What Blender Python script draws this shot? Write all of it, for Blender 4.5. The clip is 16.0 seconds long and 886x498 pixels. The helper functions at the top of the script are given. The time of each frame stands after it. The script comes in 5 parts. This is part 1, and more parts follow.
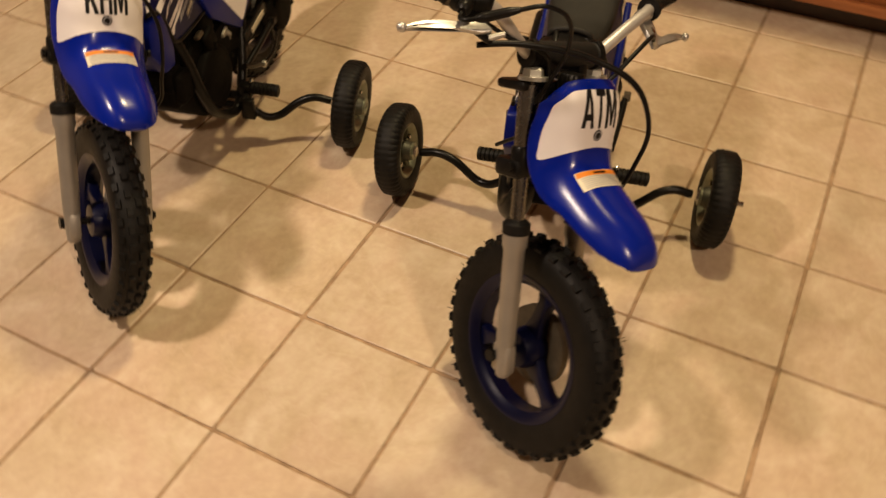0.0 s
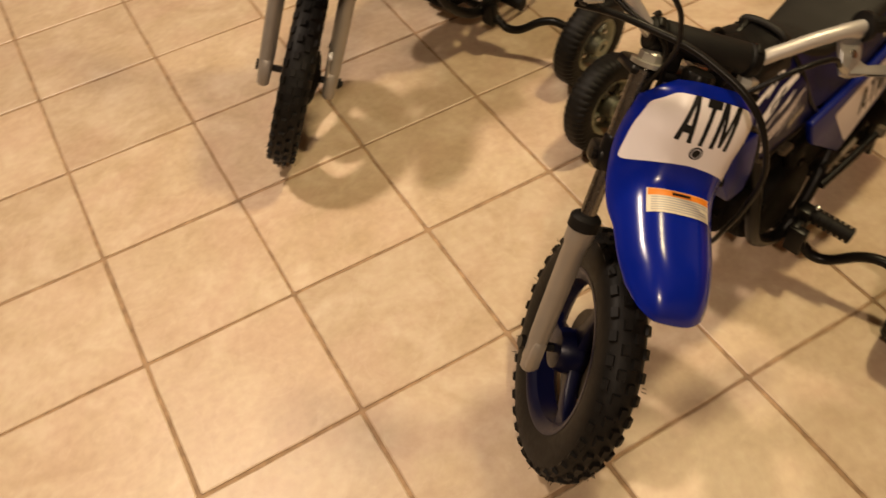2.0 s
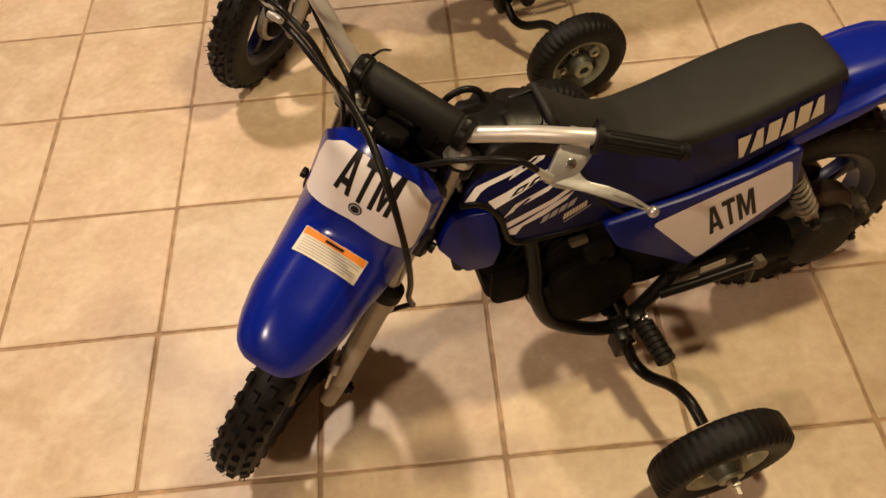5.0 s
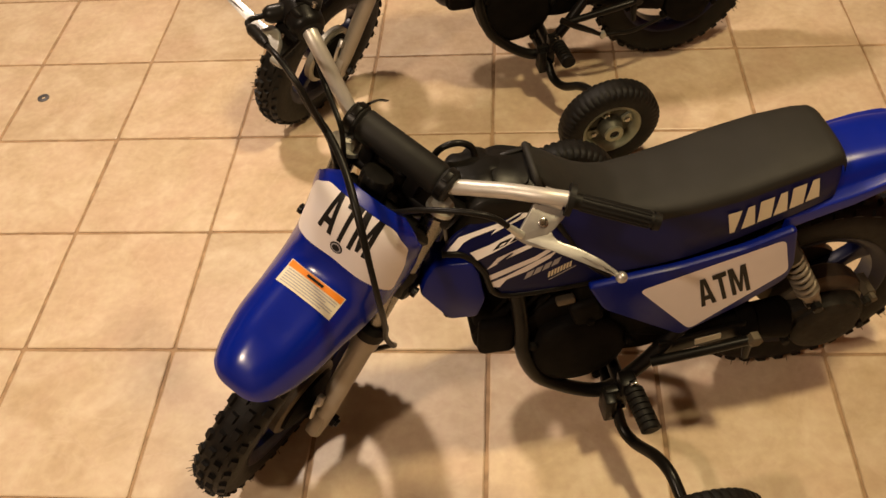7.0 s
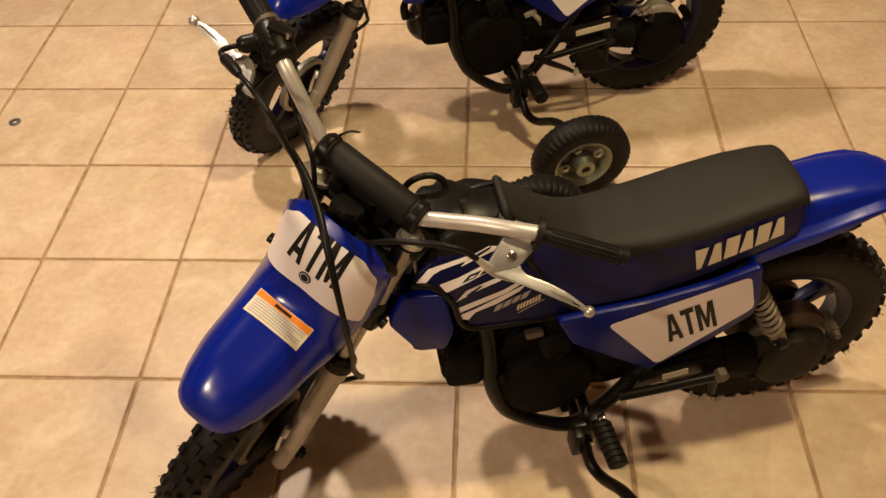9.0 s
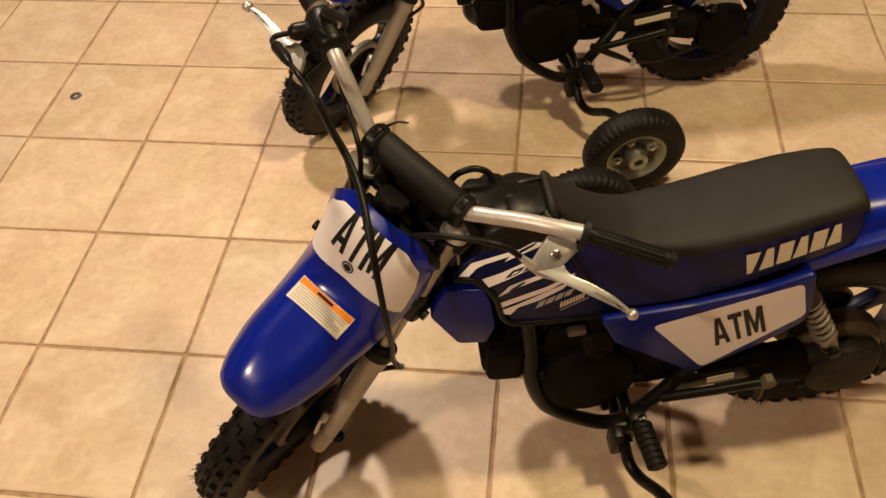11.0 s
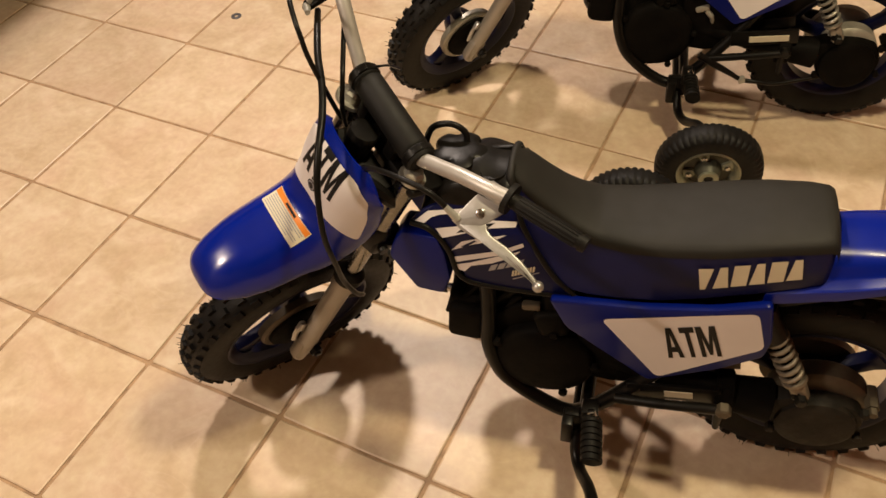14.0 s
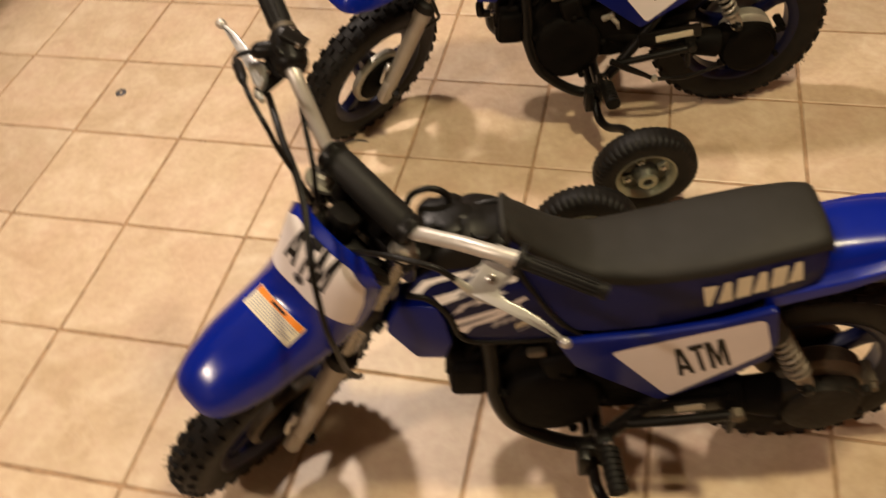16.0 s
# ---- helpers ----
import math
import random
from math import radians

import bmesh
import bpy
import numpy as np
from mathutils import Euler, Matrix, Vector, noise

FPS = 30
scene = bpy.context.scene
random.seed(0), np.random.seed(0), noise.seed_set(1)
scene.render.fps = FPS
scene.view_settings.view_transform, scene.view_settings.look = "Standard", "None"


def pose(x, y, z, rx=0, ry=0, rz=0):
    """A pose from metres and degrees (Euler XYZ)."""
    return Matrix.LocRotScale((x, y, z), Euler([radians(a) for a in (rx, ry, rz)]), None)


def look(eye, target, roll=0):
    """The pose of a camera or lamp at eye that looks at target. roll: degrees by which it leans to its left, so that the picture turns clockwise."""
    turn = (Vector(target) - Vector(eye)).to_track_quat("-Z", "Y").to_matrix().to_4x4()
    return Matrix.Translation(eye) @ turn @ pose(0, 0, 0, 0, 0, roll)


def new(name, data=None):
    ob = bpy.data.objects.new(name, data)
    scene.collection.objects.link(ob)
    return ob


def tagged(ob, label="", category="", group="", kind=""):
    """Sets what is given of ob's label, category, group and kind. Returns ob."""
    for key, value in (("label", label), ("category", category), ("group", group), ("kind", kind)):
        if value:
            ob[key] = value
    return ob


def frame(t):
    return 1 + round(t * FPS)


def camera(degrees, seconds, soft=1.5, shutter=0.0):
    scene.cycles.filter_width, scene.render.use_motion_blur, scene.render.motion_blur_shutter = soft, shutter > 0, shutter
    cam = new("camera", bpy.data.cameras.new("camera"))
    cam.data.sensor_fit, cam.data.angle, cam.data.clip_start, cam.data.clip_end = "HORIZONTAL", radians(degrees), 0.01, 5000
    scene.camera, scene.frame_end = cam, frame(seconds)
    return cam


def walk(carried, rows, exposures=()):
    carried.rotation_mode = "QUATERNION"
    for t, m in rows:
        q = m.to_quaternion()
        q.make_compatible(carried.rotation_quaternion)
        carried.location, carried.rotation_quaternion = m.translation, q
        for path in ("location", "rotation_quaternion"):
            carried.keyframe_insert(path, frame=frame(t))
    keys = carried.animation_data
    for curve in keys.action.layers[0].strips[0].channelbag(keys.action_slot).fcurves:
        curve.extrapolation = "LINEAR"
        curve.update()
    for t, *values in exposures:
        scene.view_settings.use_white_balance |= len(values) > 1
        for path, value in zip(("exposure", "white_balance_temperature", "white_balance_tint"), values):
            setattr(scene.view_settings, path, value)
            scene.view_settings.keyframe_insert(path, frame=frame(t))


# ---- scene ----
cam = camera(56.0, 16.0, shutter=0.5)
PATH = [
    (0, (-0.529, -0.458, 1.308), (0.702, 0.186, -0.131), -0.9),
    (0.3, (-0.454, -0.569, 1.299), (0.699, 0.195, -0.146), 0.5),
    (0.5, (-0.423, -0.572, 1.311), (0.684, 0.218, -0.155), -1.2),
    (0.7, (-0.445, -0.57, 1.308), (0.665, 0.233, -0.149), -2.1),
    (1, (-0.394, -0.548, 1.303), (0.642, 0.287, -0.19), -5.0),
    (1.5, (-0.279, -0.663, 1.273), (0.558, 0.345, -0.238), -2.6),
    (1.8, (-0.183, -0.703, 1.264), (0.462, 0.401, -0.274), -5.4),
    (2, (-0.156, -0.715, 1.26), (0.394, 0.442, -0.275), -6.0),
    (2.2, (-0.072, -0.694, 1.224), (0.377, 0.484, -0.328), -6.5),
    (2.5, (0.074, -0.681, 1.224), (0.411, 0.47, -0.376), -3.8),
    (2.8, (0.198, -0.675, 1.217), (0.413, 0.462, -0.415), -3.9),
    (3, (0.288, -0.699, 1.223), (0.438, 0.433, -0.419), -2.1),
    (3.5, (0.448, -0.754, 1.255), (0.453, 0.409, -0.372), -5.8),
    (4, (0.45, -0.783, 1.252), (0.526, 0.375, -0.376), -4.8),
    (6.5, (0.639, -0.835, 1.275), (0.479, 0.44, -0.257), -6.1),
    (7, (0.635, -0.838, 1.277), (0.468, 0.451, -0.243), -5.9),
    (7.5, (0.637, -0.836, 1.278), (0.505, 0.482, -0.221), -4.4),
    (8, (0.642, -0.836, 1.279), (0.536, 0.503, -0.202), -3.7),
    (8.5, (0.641, -0.839, 1.278), (0.543, 0.511, -0.195), -2.9),
    (11, (0.648, -0.821, 1.284), (0.423, 0.483, -0.216), -4.5),
    (11.5, (0.646, -0.798, 1.295), (0.385, 0.469, -0.23), -4.6),
    (11.8, (0.68, -0.769, 1.279), (0.536, 0.516, -0.247), 1.1),
    (12, (0.764, -0.766, 1.274), (0.546, 0.503, -0.257), 3.5),
    (12.2, (0.841, -0.741, 1.283), (0.453, 0.444, -0.28), 2.2),
    (12.3, (0.867, -0.756, 1.2825), (0.410, 0.425, -0.267), 1.7),
    (12.5, (0.919, -0.786, 1.281), (0.364, 0.387, -0.241), -2.8),
    (13, (0.947, -0.815, 1.283), (0.356, 0.369, -0.217), -3.2),
    (13.5, (0.961, -0.823, 1.283), (0.339, 0.357, -0.207), -3.8),
    (14, (0.961, -0.819, 1.276), (0.295, 0.341, -0.211), -5.5),
    (14.5, (0.986, -0.786, 1.277), (0.305, 0.397, -0.185), -7.0),
    (14.7, (0.997, -0.777, 1.289), (0.347, 0.401, -0.191), -7.8),
    (15, (0.999, -0.793, 1.283), (0.438, 0.393, -0.227), -7.2),
    (15.5, (0.972, -0.791, 1.301), (0.499, 0.403, -0.233), -6.5),
    (15.7, (0.934, -0.792, 1.305), (0.473, 0.416, -0.221), -6.9),
    (16, (0.805, -0.789, 1.305), (0.389, 0.478, -0.186), -7.8),
]
walk(cam, [(t, look(eye, target, roll)) for t, eye, target, roll in PATH],
     exposures=[(0, -0.2, 6900, 10), (0.5, -0.14, 6820, 10), (1.2, -0.14, 6780, 10), (2, -0.17, 6740, 10), (2.5, -0.22, 6760, 10), (3, -0.2, 6760, 10), (3.5, -0.1, 6500, 10), (8, 0, 6700, 10), (11.2, 0.02, 6620, 10), (12.3, 0.08, 6450, 10), (13, 0.05, 6080, 10), (15, 0.08, 6130, 10), (16, 0.08, 6150, 10)])

K = 1.105  # size of the place

# ---------------------------------------------------------------- world and lamps
world = bpy.data.worlds.new("World")
scene.world = world
world.use_nodes = True
world.node_tree.nodes["Background"].inputs[0].default_value = (0.02, 0.018, 0.016, 1)
world.node_tree.nodes["Background"].inputs[1].default_value = 0.2


# ---------------------------------------------------------------- ceiling lamps
def lamp(name, at, watts, color, radius):
    """The light of a recessed ceiling lamp, which shines down into the room."""
    li = bpy.data.lights.new(name + "_light", "SPOT")
    li.energy, li.color, li.shadow_soft_size = watts, color, radius
    li.spot_size, li.spot_blend = radians(170), 0.25
    new(name + "_light", li).location = at


lamp("ceiling_lamp_front", (-0.64, -1.64, 2.40), 140, (1.0, 0.77, 0.56), 0.10)
lamp("ceiling_lamp_side", (-0.38, 1.11, 2.40), 180, (1.0, 0.81, 0.65), 0.10)
lamp("ceiling_lamp_counter", (1.27, 0.03, 2.40), 134, (1.0, 0.80, 0.46), 0.10)


# ---------------------------------------------------------------- materials
def material(name, color, rough=0.5, metal=0.0, coat=0.0, spec=0.5):
    m = bpy.data.materials.new(name)
    m.use_nodes = True
    b = m.node_tree.nodes["Principled BSDF"]
    b.inputs["Base Color"].default_value = (*color, 1)
    b.inputs["Roughness"].default_value = rough
    b.inputs["Metallic"].default_value = metal
    b.inputs["Coat Weight"].default_value = coat
    b.inputs["Coat Roughness"].default_value = 0.08
    b.inputs["Specular IOR Level"].default_value = spec
    return m


def grain(m, scale, amount, bump=0.0, bump_scale=None, rough=0.0, tint=None, detail=6.0):
    """Vary a material's colour and roughness by noise in object space, with fine relief."""
    nt = m.node_tree
    b = nt.nodes["Principled BSDF"]
    co = nt.nodes.new("ShaderNodeTexCoord")
    n = nt.nodes.new("ShaderNodeTexNoise")
    n.inputs["Scale"].default_value, n.inputs["Detail"].default_value = scale, detail
    nt.links.new(co.outputs["Object"], n.inputs["Vector"])
    base = b.inputs["Base Color"].default_value[:3]
    ramp = nt.nodes.new("ShaderNodeValToRGB")
    lo = tuple(c * (1 - amount) for c in base) if tint is None else tint
    hi = tuple(min(1, c * (1 + amount)) for c in base)
    ramp.color_ramp.elements[0].position, ramp.color_ramp.elements[1].position = 0.3, 0.7
    ramp.color_ramp.elements[0].color, ramp.color_ramp.elements[1].color = (*lo, 1), (*hi, 1)
    nt.links.new(n.outputs["Fac"], ramp.inputs["Fac"])
    nt.links.new(ramp.outputs["Color"], b.inputs["Base Color"])
    if rough:
        mr = nt.nodes.new("ShaderNodeMapRange")
        r = b.inputs["Roughness"].default_value
        mr.inputs["To Min"].default_value, mr.inputs["To Max"].default_value = max(0.02, r - rough), min(1, r + rough)
        n2 = nt.nodes.new("ShaderNodeTexNoise")
        n2.inputs["Scale"].default_value = scale * 3.1
        nt.links.new(co.outputs["Object"], n2.inputs["Vector"])
        nt.links.new(n2.outputs["Fac"], mr.inputs["Value"])
        nt.links.new(mr.outputs["Result"], b.inputs["Roughness"])
    if bump:
        n3 = nt.nodes.new("ShaderNodeTexNoise")
        n3.inputs["Scale"].default_value, n3.inputs["Detail"].default_value = bump_scale or scale * 8, 4
        nt.links.new(co.outputs["Object"], n3.inputs["Vector"])
        bp = nt.nodes.new("ShaderNodeBump")
        bp.inputs["Strength"].default_value, bp.inputs["Distance"].default_value = bump, 0.001
        nt.links.new(n3.outputs["Fac"], bp.inputs["Height"])
        nt.links.new(bp.outputs["Normal"], b.inputs["Normal"])
    return m


def tile_material():
    m = material("glazed_tile", (0.6, 0.42, 0.26), 0.38)
    nt = m.node_tree
    b = nt.nodes["Principled BSDF"]
    geo, info = nt.nodes.new("ShaderNodeNewGeometry"), nt.nodes.new("ShaderNodeObjectInfo")
    shift = nt.nodes.new("ShaderNodeVectorMath")
    shift.operation = "MULTIPLY_ADD"
    shift.inputs[1].default_value = (40, 40, 40)
    nt.links.new(info.outputs["Random"], shift.inputs[0])
    nt.links.new(geo.outputs["Position"], shift.inputs[2])
    clouds = nt.nodes.new("ShaderNodeTexNoise")
    clouds.inputs["Scale"].default_value, clouds.inputs["Detail"].default_value = 9, 5
    clouds.inputs["Distortion"].default_value = 1.1
    nt.links.new(shift.outputs[0], clouds.inputs["Vector"])
    ramp = nt.nodes.new("ShaderNodeValToRGB")
    e = ramp.color_ramp.elements
    e[0].position, e[0].color = 0.28, (*TILE_LO, 1)
    e[1].position, e[1].color = 0.72, (*TILE_HI, 1)
    mid = e.new(0.5)
    mid.color = (*TILE_MID, 1)
    nt.links.new(clouds.outputs["Fac"], ramp.inputs["Fac"])
    rosy = nt.nodes.new("ShaderNodeTexNoise")
    rosy.inputs["Scale"].default_value, rosy.inputs["Detail"].default_value, rosy.inputs["Distortion"].default_value = 5, 3, 0.8
    nt.links.new(shift.outputs[0], rosy.inputs["Vector"])
    rose_part = nt.nodes.new("ShaderNodeMapRange")
    for k, v in (("From Min", 0.46), ("From Max", 0.68), ("To Min", 0.0), ("To Max", 0.55)):
        rose_part.inputs[k].default_value = v
    nt.links.new(rosy.outputs["Fac"], rose_part.inputs["Value"])
    rose = nt.nodes.new("ShaderNodeMix")
    rose.data_type = "RGBA"
    rose.inputs[7].default_value = (0.60, 0.425, 0.305, 1)
    nt.links.new(rose_part.outputs["Result"], rose.inputs["Factor"])
    nt.links.new(ramp.outputs["Color"], rose.inputs[6])
    vein = nt.nodes.new("ShaderNodeTexNoise")
    vein.inputs["Scale"].default_value, vein.inputs["Detail"].default_value, vein.inputs["Distortion"].default_value = 6.5, 4, 1.8
    nt.links.new(shift.outputs[0], vein.inputs["Vector"])
    off = nt.nodes.new("ShaderNodeMath")
    off.operation = "SUBTRACT"
    off.inputs[1].default_value = 0.5
    nt.links.new(vein.outputs["Fac"], off.inputs[0])
    near = nt.nodes.new("ShaderNodeMath")
    near.operation = "ABSOLUTE"
    nt.links.new(off.outputs[0], near.inputs[0])
    line = nt.nodes.new("ShaderNodeMapRange")
    for k, v in (("From Min", 0.0), ("From Max", 0.035), ("To Min", 0.13), ("To Max", 0.0)):
        line.inputs[k].default_value = v
    nt.links.new(near.outputs[0], line.inputs["Value"])
    streak = nt.nodes.new("ShaderNodeMix")
    streak.data_type = "RGBA"
    streak.inputs[7].default_value = (0.78, 0.66, 0.52, 1)
    nt.links.new(line.outputs["Result"], streak.inputs["Factor"])
    nt.links.new(rose.outputs[2], streak.inputs[6])
    fine = nt.nodes.new("ShaderNodeTexNoise")
    fine.inputs["Scale"].default_value, fine.inputs["Detail"].default_value = 60, 6
    nt.links.new(shift.outputs[0], fine.inputs["Vector"])
    mix = nt.nodes.new("ShaderNodeMix")
    mix.data_type, mix.blend_type = "RGBA", "OVERLAY"
    mix.inputs["Factor"].default_value = 0.22
    nt.links.new(streak.outputs[2], mix.inputs[6])
    nt.links.new(fine.outputs["Fac"], mix.inputs[7])
    hsv = nt.nodes.new("ShaderNodeHueSaturation")
    val = nt.nodes.new("ShaderNodeMapRange")
    val.inputs["To Min"].default_value, val.inputs["To Max"].default_value = 0.93, 1.06
    nt.links.new(info.outputs["Random"], val.inputs["Value"])
    nt.links.new(val.outputs["Result"], hsv.inputs["Value"])
    nt.links.new(mix.outputs[2], hsv.inputs["Color"])
    nt.links.new(hsv.outputs["Color"], b.inputs["Base Color"])
    r = nt.nodes.new("ShaderNodeMapRange")
    r.inputs["To Min"].default_value, r.inputs["To Max"].default_value = 0.3, 0.52
    nt.links.new(clouds.outputs["Fac"], r.inputs["Value"])
    nt.links.new(r.outputs["Result"], b.inputs["Roughness"])
    bp = nt.nodes.new("ShaderNodeBump")
    bp.inputs["Strength"].default_value, bp.inputs["Distance"].default_value = 0.4, 0.002
    nt.links.new(clouds.outputs["Fac"], bp.inputs["Height"])
    nt.links.new(bp.outputs["Normal"], b.inputs["Normal"])
    return m


TILE_LO, TILE_MID, TILE_HI = (0.54, 0.405, 0.265), (0.61, 0.472, 0.325), (0.69, 0.555, 0.405)
TILE = tile_material()
GROUT = grain(material("grout", (0.37, 0.245, 0.145), 0.9), 40, 0.3, 0.6)


def streaked(m, way):
    """Moulded gloss that drags its highlights along one way of the object."""
    nt = m.node_tree
    b = nt.nodes["Principled BSDF"]
    turn = nt.nodes.new("ShaderNodeVectorTransform")
    turn.vector_type, turn.convert_from, turn.convert_to = "VECTOR", "OBJECT", "WORLD"
    turn.inputs[0].default_value = way
    nt.links.new(turn.outputs[0], b.inputs["Tangent"])
    b.inputs["Anisotropic"].default_value = 0.5
    return m


BLUE = streaked(grain(material("blue_plastic", (0.0008, 0.0105, 0.225), 0.21, coat=0.05, spec=0.4), 14, 0.07, 0.02, 260, 0.03), (0.47, 0.77, -0.35))
BLUE_TAIL = streaked(grain(material("blue_tail_plastic", (0.0008, 0.0105, 0.225), 0.30, coat=0.03, spec=0.36), 14, 0.07, 0.02, 260, 0.03), (1, 0, 0))
# bright steel at half strength: the shade behind the plate is in the colour
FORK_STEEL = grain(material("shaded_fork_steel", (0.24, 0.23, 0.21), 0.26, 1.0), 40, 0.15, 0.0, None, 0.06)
# fender blue at about 0.6, satin; shade on the bikes' sides darkens the colour
BLUE_PANEL = grain(material("shaded_satin_blue", (0.001, 0.0068, 0.135), 0.34, spec=0.2), 14, 0.08, 0.03, 260, 0.06)
BLUE_RIM = grain(material("blue_cast_alloy", (0.0014, 0.0026, 0.023), 0.35, 0.1, spec=0.3), 20, 0.12, 0.08, 300, 0.08)
BLUE_VINYL = grain(material("navy_vinyl", (0.0025, 0.004, 0.048), 0.5, spec=0.3), 30, 0.12, 0.25, 700, 0.08)
GRAY_VINYL = grain(material("charcoal_vinyl", (0.0150, 0.0138, 0.0120), 0.6, spec=0.25), 18, 0.12, 0.3, 800, 0.08)
BLACK = grain(material("black_plastic", (0.0062, 0.0055, 0.0049), 0.36, spec=0.16), 30, 0.25, 0.1, 400, 0.1)
RUBBER = grain(material("black_rubber", (0.0066, 0.0058, 0.0050), 0.56, spec=0.2), 35, 0.3, 0.25, 500, 0.1)
BLACK_METAL = grain(material("black_painted_steel", (0.0056, 0.0049, 0.0043), 0.33, spec=0.2), 30, 0.3, 0.05, 300, 0.08)
ENGINE = grain(material("dark_engine_casting", (0.0042, 0.0035, 0.0029), 0.6, spec=0.05), 25, 0.4, 0.35, 260, 0.12)
CASTING = grain(material("dusty_grey_casting", (0.10, 0.08, 0.055), 0.55, 0.5), 30, 0.3, 0.3, 300, 0.1)
SILVER = grain(material("brushed_aluminium", (0.50, 0.49, 0.475), 0.38, 0.8), 40, 0.12, 0.08, 500, 0.08)
BAR_ALLOY = grain(material("satin_bar_alloy", (0.50, 0.475, 0.45), 0.42, 0.5), 40, 0.10, 0.05, 500, 0.06)
ZINC = grain(material("bright_zinc_plate", (0.46, 0.45, 0.40), 0.34, 0.55), 40, 0.12, 0.0, None, 0.06)
CHROME = grain(material("bright_steel", (0.50, 0.48, 0.45), 0.2, 1.0), 40, 0.1, 0.0, None, 0.06)
FORK_GREY = grain(material("grey_painted_alloy", (0.33, 0.30, 0.26), 0.42, 0.45), 20, 0.08, 0.05, 400, 0.06)
WHITE = grain(material("white_decal", (0.78, 0.74, 0.74), 0.35), 12, 0.05, 0.0, None, 0.08)
INK = grain(material("black_ink", (0.008, 0.0075, 0.008), 0.45, spec=0.2), 20, 0.2)
CREAM = grain(material("cream_print", (0.62, 0.55, 0.40), 0.45), 20, 0.08)
GREY_PRINT = grain(material("grey_print", (0.33, 0.32, 0.34), 0.45), 20, 0.1)
ORANGE = grain(material("orange_print", (0.72, 0.22, 0.02), 0.4), 20, 0.08)
RIM_GREY = grain(material("zinc_plated_rim", (0.30, 0.31, 0.23), 0.4, 0.6), 30, 0.18, 0.1, 300, 0.1)
DUSTY = grain(material("dusty_black_casting", (0.0150, 0.0125, 0.0095), 0.6, spec=0.15), 38, 0.55, 0.3, 300, 0.12)
CLEAN_CASTING = grain(material("clean_cast_alloy", (0.34, 0.32, 0.27), 0.45, 0.4), 30, 0.2, 0.2, 300, 0.1)
CLEAN_SPRING = grain(material("clean_spring_steel", (0.30, 0.28, 0.24), 0.38, 0.6), 30, 0.15, 0.1, 300, 0.1)
# the rim's zinc, darkened to paint in the shade inside the small wheels
RIM_SHADE = grain(material("shaded_zinc_plate", (0.085, 0.085, 0.065), 0.5, 0.5), 30, 0.25, 0.1, 300, 0.1)
SHOCK_GREY = grain(material("dusty_spring_steel", (0.20, 0.165, 0.125), 0.5, 0.4), 30, 0.2, 0.1, 300, 0.1)
WOOD = material("reddish_wood", (0.30, 0.095, 0.028), 0.38, coat=0.2)
DARK_WOOD = grain(material("dark_wood", (0.035, 0.02, 0.012), 0.5), 12, 0.35, 0.2, 80)
WALL_PAINT = grain(material("cream_wall_paint", (0.24, 0.19, 0.155), 0.8), 6, 0.06, 0.2, 200)
CEILING_PAINT = grain(material("white_ceiling_paint", (0.42, 0.38, 0.34), 0.85), 8, 0.05, 0.3, 150)
WASHER = grain(material("dull_zinc", (0.20, 0.20, 0.22), 0.45, 0.7), 60, 0.2)


def wood_grain(m):
    nt = m.node_tree
    b = nt.nodes["Principled BSDF"]
    co, mp = nt.nodes.new("ShaderNodeTexCoord"), nt.nodes.new("ShaderNodeMapping")
    mp.inputs["Scale"].default_value = (30, 2.5, 30)
    n = nt.nodes.new("ShaderNodeTexNoise")
    n.inputs["Scale"].default_value, n.inputs["Detail"].default_value, n.inputs["Distortion"].default_value = 1.5, 8, 0.6
    ramp = nt.nodes.new("ShaderNodeValToRGB")
    ramp.color_ramp.elements[0].color, ramp.color_ramp.elements[1].color = (0.2, 0.055, 0.015, 1), (0.4, 0.14, 0.045, 1)
    ramp.color_ramp.elements[0].position, ramp.color_ramp.elements[1].position = 0.35, 0.7
    nt.links.new(co.outputs["Object"], mp.inputs["Vector"])
    nt.links.new(mp.outputs["Vector"], n.inputs["Vector"])
    nt.links.new(n.outputs["Fac"], ramp.inputs["Fac"])
    nt.links.new(ramp.outputs["Color"], b.inputs["Base Color"])


wood_grain(WOOD)


# ---------------------------------------------------------------- mesh helpers
UNIT = K  # metres to one unit of the motorcycles' own measures


def part(name, bm, mat, parent, label="", smooth=True, sharp=40):
    """Link a bmesh as one mesh object under a thing or a part."""
    bmesh.ops.recalc_face_normals(bm, faces=bm.faces)
    me = bpy.data.meshes.new(name)
    for f in bm.faces:
        f.smooth = smooth
    for e in bm.edges:
        if len(e.link_faces) == 2 and e.calc_face_angle(0) > radians(sharp):
            e.smooth = False
    if UNIT != 1:
        bmesh.ops.scale(bm, vec=(UNIT, UNIT, UNIT), verts=bm.verts)
    bm.to_mesh(me)
    bm.free()
    me.materials.append(mat)
    ob = new(name, me)
    ob.parent = parent
    if label:
        tagged(ob, label)
    return ob


def thing(name, m=None, label="", category="", group="", kind=""):
    ob = new(name)
    ob.empty_display_size = 0.1
    if m is not None:
        ob.matrix_basis = m
    return tagged(ob, label, category, group, kind)


